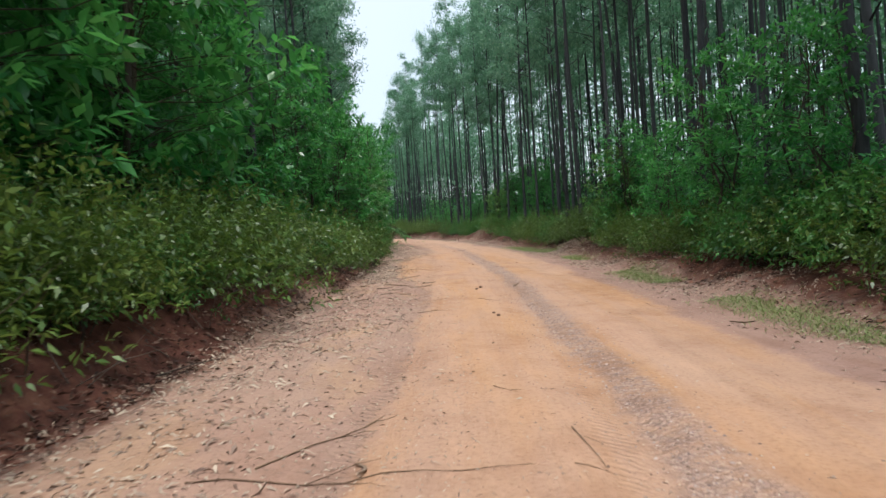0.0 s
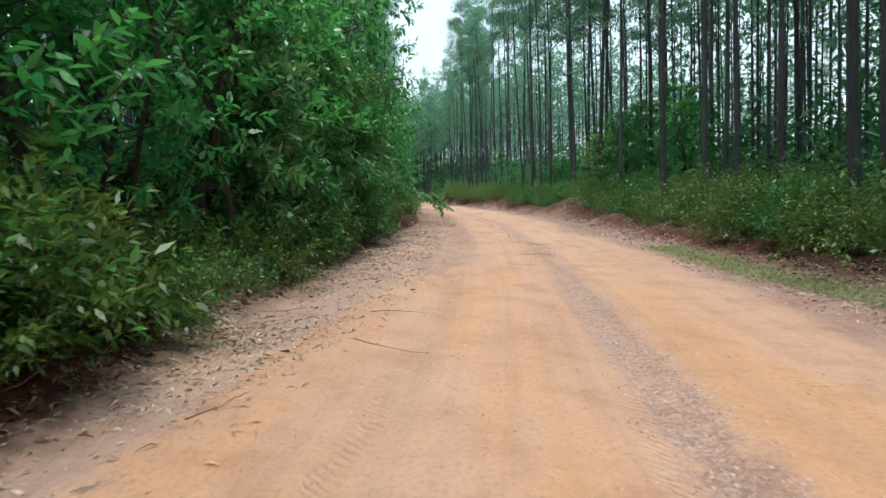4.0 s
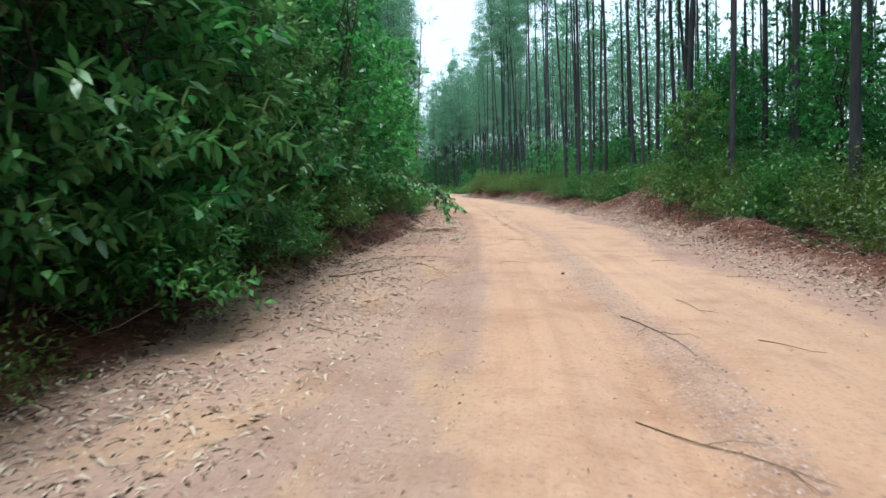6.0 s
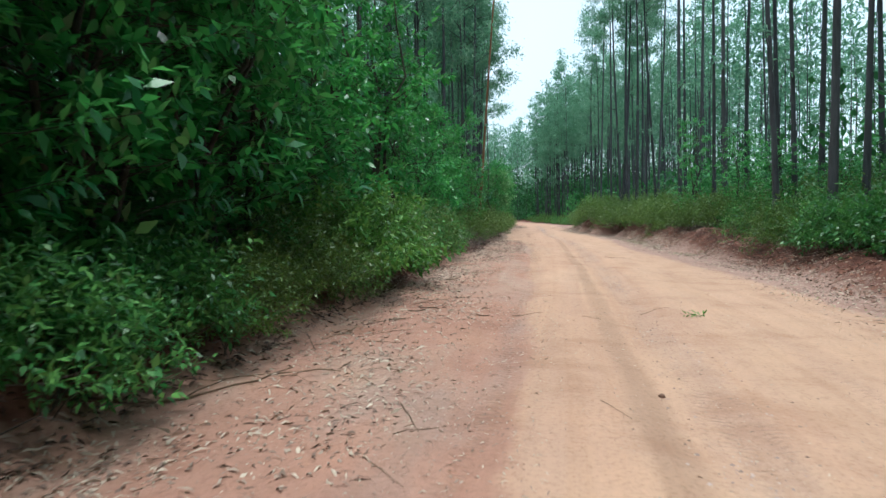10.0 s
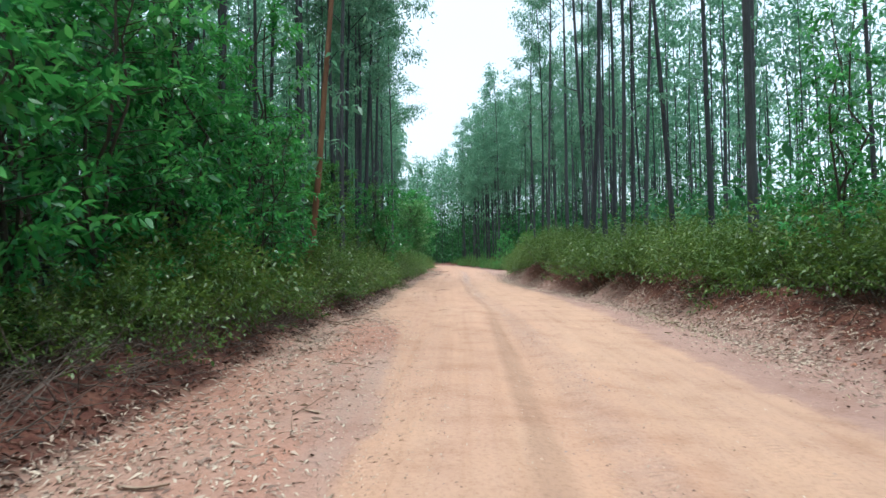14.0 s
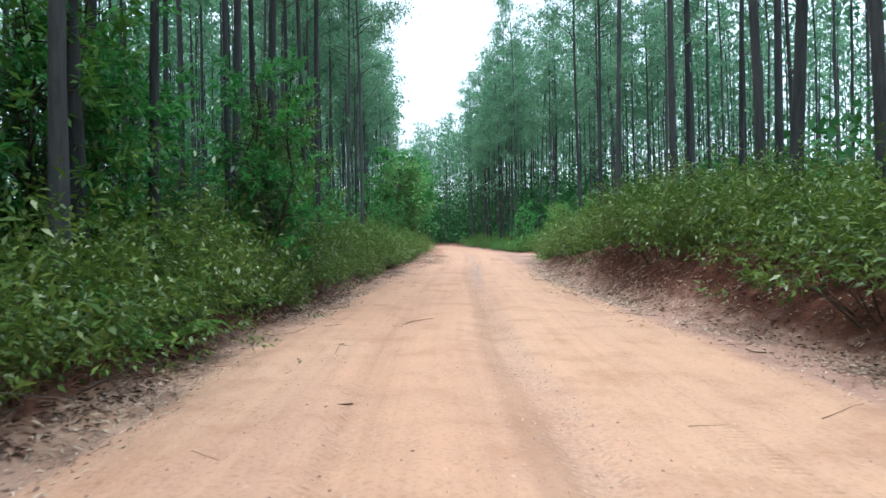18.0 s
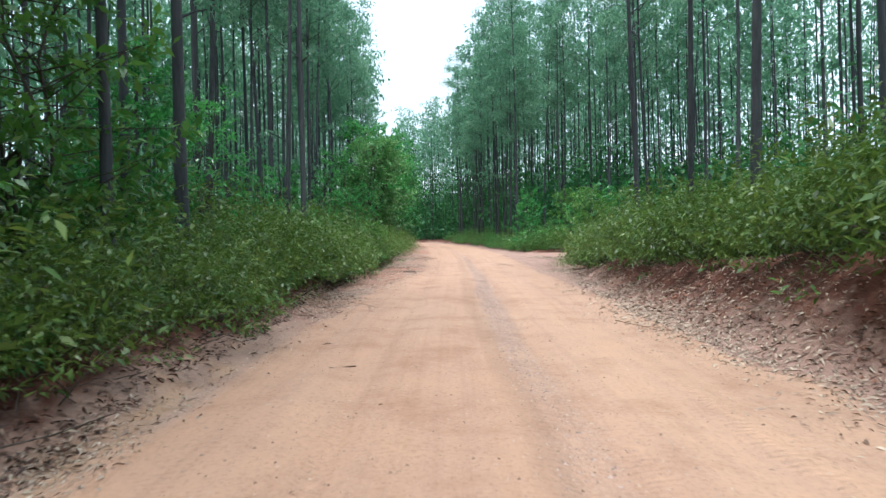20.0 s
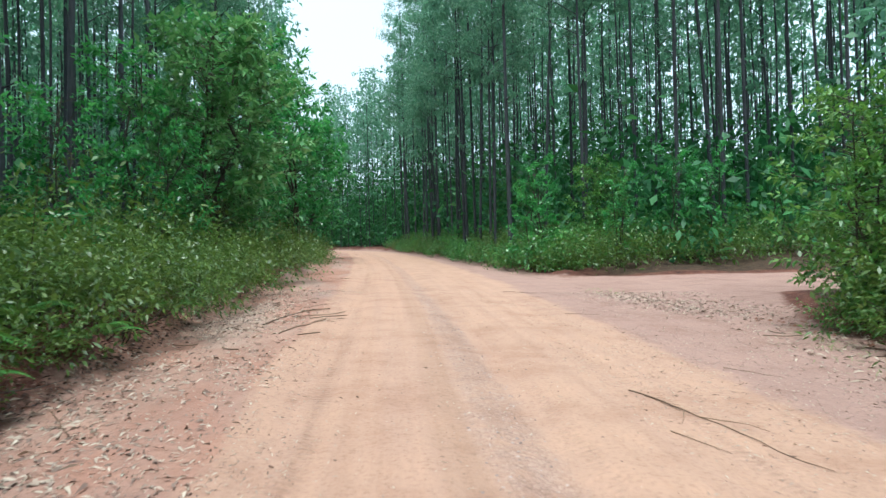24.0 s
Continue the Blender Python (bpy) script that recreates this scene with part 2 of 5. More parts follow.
# gum leaves tinted bluish to carry the haze over far crowns
LEAF_GUM = leaf_material("gum_leaf", (0.040, 0.116, 0.078), (0.110, 0.252, 0.168), (0.28, 0.46, 0.295), 0.38, 0.48, (0.17, 0.37, 0.18))
# glossy leaves, base colour paled to hold sky light and glints
LEAF_GLOSSY = leaf_material("glossy_leaf", (0.03, 0.11, 0.035), (0.10, 0.27, 0.085), (0.30, 0.50, 0.22), 0.30, 0.30, (0.15, 0.34, 0.08))
BARK = bark_material("gum_bark", (0.012, 0.015, 0.020), (0.080, 0.084, 0.094))
BARK_ORANGE = bark_material("peeled_orange_bark", (0.085, 0.036, 0.018), (0.25, 0.125, 0.068))
TWIG = bark_material("twig", (0.018, 0.016, 0.013), (0.072, 0.060, 0.044), (20, 20, 4))
DRYWOOD = bark_material("dry_wood", (0.06, 0.032, 0.02), (0.20, 0.125, 0.075), (25, 25, 25))


def litter_material(name, stops):
    m, n, l, p = material(name)
    geo = n.new("ShaderNodeNewGeometry")
    l.new(ramp(n, l, geo.outputs["Random Per Island"], stops), p.inputs["Base Color"])
    p.inputs["Roughness"].default_value = 0.75
    return m


LITTER = litter_material("dry_leaf", [(0.0, (0.11, 0.06, 0.045)), (0.25, (0.21, 0.142, 0.11)), (0.6, (0.35, 0.265, 0.205)), (1.0, (0.48, 0.39, 0.305))])
# rotting leaves, toned down further to carry the shade under the bushes
MOULD = litter_material("old_leaf", [(0.0, (0.03, 0.014, 0.010)), (0.5, (0.085, 0.038, 0.026)), (0.85, (0.16, 0.085, 0.06)), (1.0, (0.30, 0.21, 0.16))])


def ground_material():
    """Orange sand road, pink worn strips, litter-grey verges, red earth banks, brown forest floor; the map holds (distance from the walk's line, y)."""
    m, n, l, p = material("earth")
    uv, tc = n.new("ShaderNodeUVMap"), n.new("ShaderNodeTexCoord")
    uv.uv_map = "lie"
    sep = n.new("ShaderNodeSeparateXYZ")
    l.new(uv.outputs["UV"], sep.inputs[0])
    lat, ahead = sep.outputs[0], sep.outputs[1]
    flat = tc.outputs["Object"]
    streaks = noise_node(n, l, mapped(n, l, uv.outputs["UV"], (2.6, 0.12, 1)), 1.0, 5, 0.6)
    patches = noise_node(n, l, mapped(n, l, uv.outputs["UV"], (0.55, 0.14, 1)), 1.0, 3)
    fine = noise_node(n, l, flat, 28.0, 5, 0.7)
    grit = noise_node(n, l, flat, 140.0, 2, 0.6)
    wob = maths(n, l, "MULTIPLY", maths(n, l, "SUBTRACT", noise_node(n, l, mapped(n, l, uv.outputs["UV"], (1.0, 0.3, 1)), 1.0, 4, 0.6), 0.5), 0.7)
    wob = maths(n, l, "ADD", wob, maths(n, l, "MULTIPLY", maths(n, l, "SUBTRACT", noise_node(n, l, flat, 4.0, 5, 0.65), 0.5), 0.35))
    place = maths(n, l, "ADD", lat, wob)

    def lie(name):
        a = n.new("ShaderNodeAttribute")
        a.attribute_name = name
        return a.outputs["Fac"]

    def rise(v, lo, hi):
        r = n.new("ShaderNodeMapRange")
        r.interpolation_type = "SMOOTHSTEP"
        r.inputs["From Min"].default_value, r.inputs["From Max"].default_value = lo, hi
        l.new(v, r.inputs["Value"])
        return r.outputs["Result"]

    def band(name, inner, outer, sway):
        """1 within a strip, 0 outside it."""
        d = maths(n, l, "ABSOLUTE", maths(n, l, "ADD", lie(name), maths(n, l, "MULTIPLY", wob, sway)))
        return maths(n, l, "MULTIPLY", maths(n, l, "SUBTRACT", 1.0, rise(d, inner, outer)), lie(name + "_amount"))

    # the driven sand: orange by the start, paler and yellower further on
    sand = ramp(n, l, patches, [(0.3, (0.384, 0.236, 0.166)), (0.5, (0.405, 0.248, 0.175)), (0.7, (0.430, 0.278, 0.198))])
    first = maths(n, l, "DIVIDE", maths(n, l, "SUBTRACT", 38.0, ahead), 12.0, True)
    glow = ramp(n, l, noise_node(n, l, mapped(n, l, uv.outputs["UV"], (0.8, 0.13, 1)), 1.0, 4, 0.6), [(0.44, (0, 0, 0)), (0.58, (0.7, 0.7, 0.7))])
    sand = blend(n, l, maths(n, l, "MULTIPLY", first, glow), sand, (0.418, 0.230, 0.122))
    outer = maths(n, l, "MULTIPLY", rise(maths(n, l, "ADD", lie("gravel"), wob), 0.2, 0.7), maths(n, l, "SUBTRACT", 1.0, first))
    sand = blend(n, l, maths(n, l, "MULTIPLY", outer, 0.7), sand, (0.407, 0.260, 0.184))
    late = maths(n, l, "DIVIDE", maths(n, l, "SUBTRACT", ahead, 106.0), 10.0, True)
    sand = blend(n, l, maths(n, l, "MULTIPLY", late, 0.5), sand, (0.380, 0.232, 0.174))
    pink = ramp(n, l, streaks, [(0.45, (0.0, 0.0, 0.0)), (0.66, (1, 1, 1))])
    sand = blend(n, l, maths(n, l, "MULTIPLY", pink, 0.3), sand, (0.340, 0.216, 0.172))
    # left of the driven part: grey-pink crumbled earth, rusty in stretches
    worn_side = ramp(n, l, patches, [(0.35, (0.300, 0.198, 0.164)), (0.6, (0.345, 0.232, 0.184))])
    rust = ramp(n, l, noise_node(n, l, mapped(n, l, uv.outputs["UV"], (0.7, 0.22, 1)), 1.0, 5, 0.65), [(0.36, (0, 0, 0)), (0.56, (1, 1, 1))])
    worn_side = blend(n, l, maths(n, l, "MULTIPLY", rust, lie("rusty")), worn_side, (0.318, 0.166, 0.122))
    ochre = ramp(n, l, noise_node(n, l, mapped(n, l, uv.outputs["UV"], (0.9, 0.35, 1)), 1.3, 4, 0.6), [(0.52, (0, 0, 0)), (0.62, (0.8, 0.8, 0.8))])
    worn_side = blend(n, l, maths(n, l, "MULTIPLY", ochre, maths(n, l, "SUBTRACT", 1.0, lie("rusty"))), worn_side, (0.395, 0.250, 0.160))
    sand = blend(n, l, rise(maths(n, l, "ADD", lie("shoulder"), maths(n, l, "MULTIPLY", wob, 0.8)), -0.10, 0.10), worn_side, sand)
    # gravel strip, dark rut, mauve verge
    stones = n.new("ShaderNodeTexVoronoi")
    stones.inputs["Scale"].default_value = 42.0
    l.new(flat, stones.inputs["Vector"])
    pebbles = ramp(n, l, stones.outputs["Color"], [(0.1, (0.215, 0.146, 0.126)), (0.55, (0.315, 0.212, 0.180)), (0.95, (0.430, 0.315, 0.265))])
    strip = band("gravel", 0.11, 0.31, 0.75)
    strip = maths(n, l, "MULTIPLY", strip, ramp(n, l, noise_node(n, l, flat, 7.0, 4, 0.65), [(0.33, (0.2, 0.2, 0.2)), (0.56, (1, 1, 1))]))
    sand = blend(n, l, maths(n, l, "MULTIPLY", strip, 0.88), sand, pebbles)
    sand = blend(n, l, maths(n, l, "MULTIPLY", band("rut", 0.05, 0.20, 0.35), 0.6), sand, (0.255, 0.158, 0.112))
    sand = blend(n, l, maths(n, l, "MULTIPLY", rise(maths(n, l, "ADD", lie("verge"), maths(n, l, "MULTIPLY", wob, 1.5)), -0.12, 0.22), 0.85), sand, (0.290, 0.182, 0.156))
    long_lines = noise_node(n, l, mapped(n, l, uv.outputs["UV"], (6.5, 0.10, 1)), 1.0, 5, 0.62)
    sand = blend(n, l, 0.28, sand, ramp(n, l, long_lines, [(0.32, (0.76, 0.68, 0.62)), (0.5, (1, 1, 1)), (0.68, (1.15, 1.13, 1.1))]), "MULTIPLY")
    blot = noise_node(n, l, flat, 1.3, 6, 0.65)
    sand = blend(n, l, 0.6, sand, ramp(n, l, blot, [(0.34, (0.76, 0.68, 0.64)), (0.5, (1, 1, 1)), (0.68, (1.12, 1.10, 1.06))]), "MULTIPLY")
    speck = ramp(n, l, fine, [(0.30, (0.62, 0.58, 0.55)), (0.48, (1, 1, 1)), (0.75, (1.16, 1.14, 1.10))])
    sand = blend(n, l, 0.62, sand, speck, "MULTIPLY")
    # red earth of the banks and brown forest floor further off, both darkened for the bushes' shade
    redn = noise_node(n, l, flat, 3.5, 6, 0.65)
    red = ramp(n, l, redn, [(0.3, (0.034, 0.015, 0.011)), (0.52, (0.108, 0.042, 0.030)), (0.75, (0.20, 0.095, 0.064))])
    floor_c = ramp(n, l, redn, [(0.3, (0.022, 0.015, 0.010)), (0.6, (0.065, 0.040, 0.025)), (0.8, (0.13, 0.092, 0.064))])
    mix_attr = n.new("ShaderNodeAttribute")
    mix_attr.attribute_name = "bankness"
    edge = maths(n, l, "ADD", mix_attr.outputs["Fac"], maths(n, l, "MULTIPLY", maths(n, l, "SUBTRACT", redn, 0.5), 0.9))
    k1 = ramp(n, l, edge, [(0.25, (0, 0, 0)), (0.5, (1, 1, 1))])
    edge2 = maths(n, l, "DIVIDE", edge, 2.2)
    k2 = ramp(n, l, edge2, [(0.55, (0, 0, 0)), (0.8, (1, 1, 1))])
    col = blend(n, l, k1, sand, red)
    col = blend(n, l, k2, col, floor_c)
    l.new(col, p.inputs["Base Color"])
    p.inputs["Roughness"].default_value = 0.93
    p.inputs["Specular IOR Level"].default_value = 0.2
    h = maths(n, l, "ADD", maths(n, l, "MULTIPLY", fine, 1.0), maths(n, l, "MULTIPLY", grit, 0.35))
    # churned patches
    churn = ramp(n, l, noise_node(n, l, mapped(n, l, uv.outputs["UV"], (1.1, 0.3, 1)), 1.0, 4, 0.6), [(0.50, (0, 0, 0)), (0.62, (1, 1, 1))])
    h = maths(n, l, "ADD", h, maths(n, l, "MULTIPLY", maths(n, l, "MULTIPLY", noise_node(n, l, flat, 15.0, 3, 0.5), churn), 1.8))
    h = maths(n, l, "ADD", h, maths(n, l, "MULTIPLY", long_lines, 0.6))
    h = maths(n, l, "ADD", h, maths(n, l, "MULTIPLY", maths(n, l, "SUBTRACT", 1.0, stones.outputs["Distance"]), maths(n, l, "MULTIPLY", strip, 2.2)))
    # tyre tread in the wheel tracks: slanting bars that come and go
    worn = ramp(n, l, noise_node(n, l, mapped(n, l, uv.outputs["UV"], (0.9, 0.22, 1)), 1.0, 3), [(0.42, (0, 0, 0)), (0.52, (1, 1, 1))])
    for middle, half, slant in ((0.80, 0.13, 40.0), (1.10, 0.10, -40.0), (-0.70, 0.12, 40.0), (2.1, 0.11, -36.0)):
        off = maths(n, l, "SUBTRACT", place, middle)
        inside = maths(n, l, "SUBTRACT", 1.0, maths(n, l, "DIVIDE", maths(n, l, "ABSOLUTE", off), half), True)
        bars = maths(n, l, "SINE", maths(n, l, "ADD", maths(n, l, "MULTIPLY", ahead, 78.0), maths(n, l, "MULTIPLY", off, slant)))
        h = maths(n, l, "ADD", h, maths(n, l, "MULTIPLY", maths(n, l, "MULTIPLY", bars, inside), maths(n, l, "MULTIPLY", worn, 0.9)))
    bump(n, l, h, 0.6, 0.03, p)
    return m


EARTH = ground_material()


# ---- mesh tools ----
def build_mesh(name, groups, mats, smooth=False):
    """groups: (verts n x 3, faces m x k, material number); returns the mesh."""
    me = bpy.data.meshes.new(name)
    vs, loops, starts, mi, off, nl = [], [], [], [], 0, 0
    for v, f, mat in groups:
        if len(f) == 0:
            continue
        k = f.shape[1]
        vs.append(v)
        loops.append((f + off).ravel())
        starts.append(nl + np.arange(len(f)) * k)
        mi.append(np.full(len(f), mat))
        off += len(v)
        nl += len(f) * k
    v, lo, st, mi = np.concatenate(vs), np.concatenate(loops), np.concatenate(starts), np.concatenate(mi)
    me.vertices.add(len(v))
    me.vertices.foreach_set("co", v.astype(np.float32).ravel())
    me.loops.add(len(lo))
    me.loops.foreach_set("vertex_index", lo.astype(np.int32))
    me.polygons.add(len(st))
    me.polygons.foreach_set("loop_start", st.astype(np.int32))
    for m in mats:
        me.materials.append(m)
    me.polygons.foreach_set("material_index", mi.astype(np.int32))
    if smooth:
        me.polygons.foreach_set("use_smooth", np.ones(len(st), bool))
    me.update(calc_edges=True)
    me.validate()
    return me


def unit(a):
    return a / np.maximum(np.linalg.norm(a, axis=-1, keepdims=True), 1e-9)


def leaf_cards(P, D, N, L, W, six=False, droop=0.12, fold=0.18):
    """Pointed, folded leaves. P: stalk ends, D: ways, N: upper sides."""
    S = unit(np.cross(D, N))
    N = unit(np.cross(S, D))
    L, W = L[:, None], W[:, None]
    n = len(P)
    if six:
        c = ((0, 0), (0.18, 0.32), (0.42, 0.48), (0.74, 0.30), (1, 0), (0.74, -0.30), (0.42, -0.48), (0.18, -0.32))
    else:
        c = ((0, 0), (0.42, 0.5), (1, 0), (0.42, -0.5))
    V = np.stack([P + D * L * a + S * W * b + N * (abs(b) * 2 * fold * W - droop * L * a * a) for a, b in c], 1)
    k = len(c)
    return V.reshape(-1, 3), np.arange(n * k).reshape(n, k)


def tube(points, radii, sides=6):
    pts, r = np.asarray(points, float), np.asarray(radii, float)
    d = unit(np.gradient(pts, axis=0))
    ref = np.where(np.abs(d[:, 2:3]) > 0.9, [[1.0, 0, 0]], [[0, 0, 1.0]])
    a = unit(np.cross(d, ref))
    b = np.cross(d, a)
    th = np.arange(sides) * 2 * np.pi / sides
    V = pts[:, None] + r[:, None, None] * (np.cos(th)[None, :, None] * a[:, None] + np.sin(th)[None, :, None] * b[:, None])
    n = len(pts)
    i, j = np.meshgrid(np.arange(n - 1), np.arange(sides), indexing="ij")
    q = np.stack([i * sides + j, i * sides + (j + 1) % sides, (i + 1) * sides + (j + 1) % sides, (i + 1) * sides + j], -1)
    return V.reshape(-1, 3), q.reshape(-1, 4)


def joined(pairs, mat=0):
    """Several (verts, faces) of one face size as one group."""
    off, vs, fs = 0, [], []
    for v, f in pairs:
        vs.append(v)
        fs.append(f + off)
        off += len(v)
    return np.concatenate(vs), np.concatenate(fs), mat


def sprigs(rng, O, D, length, count, L, W, droop=0.25, six=False, spread=0.9):
    """Leaves set round short twigs that start at O and go along D."""
    n = len(O)
    t = np.tile(np.linspace(0.12, 1.0, count), n) + rng.normal(0, 0.04, n * count)
    idx = np.repeat(np.arange(n), count)
    d, o = D[idx], O[idx]
    ref = np.where(np.abs(d[:, 2:3]) > 0.9, [[1.0, 0, 0]], [[0, 0, 1.0]])
    a = unit(np.cross(d, ref))
    b = np.cross(d, a)
    ph = np.tile(np.arange(count) * 2.4, n) + rng.uniform(0, 6.3, n)[idx] + rng.normal(0, 0.3, n * count)
    out = np.cos(ph)[:, None] * a + np.sin(ph)[:, None] * b
    ld = unit(d * (0.35 + 0.5 * t[:, None]) + out * spread + np.array([0, 0, -droop]) + rng.normal(0, 0.18, (n * count, 3)))
    up = unit(np.array([0, 0, 1.0]) + 0.55 * out + rng.normal(0, 0.35, (n * count, 3)))
    ln = length[idx] if hasattr(length, "__len__") else length
    size = rng.uniform(0.65, 1.2, n * count)
    return leaf_cards(o + d * (t * ln)[:, None], ld, up, L * size, W * size * rng.uniform(0.85, 1.15, n * count), six)


def bent(rng, a, b, n=5, wobble=0.06):
    """A bowed line from a to b."""
    a, b = np.asarray(a, float), np.asarray(b, float)
    t = np.linspace(0, 1, n)[:, None]
    size = np.linalg.norm(b - a)
    w = rng.normal(0, wobble * size, (n, 3)) * (t * (1 - t) * 3)
    return a + (b - a) * t + w + np.array([0, 0, 0.10 * size]) * (t * (1 - t))


def part(name, me, parent, label=""):
    ob = new(name, me)
    ob.parent = parent
    return tagged(ob, label)


def thing(name, label, category, group=""):
    return tagged(new(name), label, category, group)


# ---- the ground ----
GRID = {}


def surface(x, y):
    """Height of the ground as it is meshed."""
    x, y = np.asarray(x, float), np.asarray(y, float)
    la = x - path_x(y)
    i = np.clip(np.searchsorted(GRID["y"], y) - 1, 0, len(GRID["y"]) - 2)
    j = np.clip(np.searchsorted(GRID["lat"], la) - 1, 0, len(GRID["lat"]) - 2)
    u = (y - GRID["y"][i]) / (GRID["y"][i + 1] - GRID["y"][i])
    v = (la - GRID["lat"][j]) / (GRID["lat"][j + 1] - GRID["lat"][j])
    Z = GRID["z"]
    return (Z[i, j] * (1 - v) + Z[i, j + 1] * v) * (1 - u) + (Z[i + 1, j] * (1 - v) + Z[i + 1, j + 1] * v) * u


def build_ground():
    ys = np.concatenate([[-900, -400, -200, -100], np.arange(-60, -6, 4), np.arange(-6, 100, 0.22), np.arange(100, 150, 0.3), np.arange(150, 240, 1.5), np.arange(240, 340, 8), [400, 600, 1000, 2000]])
    ls = np.concatenate([[-1500, -600, -250, -120], np.arange(-80, -12, 6), np.arange(-12, -6, 0.5), np.arange(-6, 8.5, 0.145), np.arange(8.6, 14, 0.5), np.arange(14, 80, 6), [120, 250, 600, 1500]])
    Y, LA = np.meshgrid(ys, ls, indexing="ij")
    X = path_x(Y) + LA
    Z = land(X, Y)
    GRID["y"], GRID["lat"], GRID["z"] = ys, ls, Z
    ny, nx = Y.shape
    i, j = np.meshgrid(np.arange(ny - 1), np.arange(nx - 1), indexing="ij")
    q = np.stack([i * nx + j, i * nx + j + 1, (i + 1) * nx + j + 1, (i + 1) * nx + j], -1).reshape(-1, 4)
    me = build_mesh("ground", [(np.stack([X, Y, Z], -1).reshape(-1, 3), q, 0)], [EARTH], True)
    uv = me.uv_layers.new(name="lie")
    co = np.stack([LA, Y], -1).reshape(-1, 2)[q.ravel()]
    uv.data.foreach_set("uv", co.astype(np.float32).ravel())
    le, re = along(LEFT_EDGE, Y), along(RIGHT_EDGE, Y)
    k = np.maximum((le + 0.25 + 0.3 * vnoise(Y * 0.18, 0 * Y, 41) - LA) / 1.05, (LA - re + 0.1) / 1.6 * (1 - side_track(LA, Y)))
    k = np.clip(k, 0, 2.2)
    at = me.attributes.new("bankness", "FLOAT", "POINT")
    at.data.foreach_set("value", k.astype(np.float32).ravel())
    for name, val in (("shoulder", LA - along(SHOULDER, Y)), ("gravel", LA - along(GRAVEL, Y)), ("gravel_amount", along(GRAVEL_AMOUNT, Y)), ("rut", LA - along(RUT, Y)),
                      ("rut_amount", along(RUT_AMOUNT, Y)), ("verge", LA - along(VERGE, Y)), ("rusty", along(RUSTY, Y))):
        at = me.attributes.new(name, "FLOAT", "POINT")
        at.data.foreach_set("value", val.astype(np.float32).ravel())
    return tagged(new("ground", me), "orange sand track with red earth banks and brown forest floor", "ground", kind="structure")


build_ground()


# ---- tall plantation gums ----
def gum_meshes(seed, height, radius, leaves=120, limbs=24, low=0.46):
    rng = np.random.default_rng(seed)
    z = np.linspace(0, 1, 9)
    lean = rng.normal(0, 0.012, 2)
    line = np.stack([lean[0] * z * height + 0.12 * np.sin(z * 5 + seed), lean[1] * z * height + 0.12 * np.cos(z * 4 + seed * 2), z * height - 0.3], 1)
    line[:, :2] -= line[0, :2]
    rad = 0.74 * radius * (1 - 0.84 * z) * (1 + 0.3 * np.exp(-z * 30))
    trunk = tube(line, rad, 9)
    twigs, C, S = [], [], []
    for i in range(limbs):
        f = low + (0.985 - low) * (i + rng.uniform(0, 0.9)) / limbs
        stray = rng.uniform() < 0.07
        if stray:
            f = rng.uniform(0.18, low)
        p = np.array([np.interp(f, z, line[:, k]) for k in range(3)])
        a = rng.uniform(0, 2 * np.pi)
        reach = rng.uniform(0.4, 1.0) if stray else (0.5 + 2.3 * (1 - f) ** 0.6) * rng.uniform(0.45, 1.15)
        tip = p + np.array([np.cos(a) * reach, np.sin(a) * reach, reach * rng.uniform(0.3, 0.9)])
        twigs.append(tube(bent(rng, p, tip, 3, 0.05), np.linspace(0.035, 0.008, 3) * (1.2 - 0.6 * f), 3))
        C.append(tip)
        S.append(0.4 if stray else rng.uniform(0.8, 1.5))
        if not stray and rng.uniform() < 0.55:
            C.append(p + (tip - p) * rng.uniform(0.35, 0.7) + rng.normal(0, 0.25, 3))
            S.append(rng.uniform(0.5, 0.8))
    # ragged clumps of narrow hanging leaves
    C, S = np.array(C), np.array(S)
    idx = np.repeat(np.arange(len(C)), np.maximum(12, (leaves * S ** 1.8)).astype(int))
    n = len(idx)
    P = C[idx] + rng.normal(0, 1, (n, 3)) * np.array([0.28, 0.28, 0.20]) * S[idx][:, None]
    D = unit(rng.normal(0, 0.8, (n, 3)) + np.array([0, 0, -0.75]))
    N = unit(rng.normal(0, 0.7, (n, 3)) + np.array([0, 0, 0.8]))
    crown = leaf_cards(P, D, N, rng.uniform(0.17, 0.30, n), rng.uniform(0.050, 0.085, n))
    return (build_mesh("trunk", [(*trunk, 0)], [BARK], True), build_mesh("branchwork", [joined(twigs)], [BARK], True), build_mesh("crown", [(*crown, 0)], [LEAF_GUM]))


GUMS = [gum_meshes(s, h, r) for s, h, r in ((1, 24, 0.135), (2, 22, 0.12), (3, 26, 0.155), (4, 23, 0.13), (5, 21, 0.11), (6, 25, 0.145))]
HIGH_GUMS = [gum_meshes(s, h, r, 125, 19, 0.59) for s, h, r in ((7, 25, 0.15), (8, 23, 0.13), (9, 26, 0.145))]
STUFFY = ("branchwork", "crown", "branchwork", "foliage", "fronds")


def plant(name, parts_of, x, y, turn, scale, label, category, group, sink=0.0, tilt=(0, 0)):
    root = thing(name, label, category, group)
    for pname, me in parts_of:
        tagged(part(pname, me, root), kind="stuff" if pname in STUFFY else "")
    root.matrix_basis = pose(x, y, float(land(x, y)) - sink, tilt[0], tilt[1], turn) @ Matrix.Diagonal((scale, scale, scale, 1))
    return root


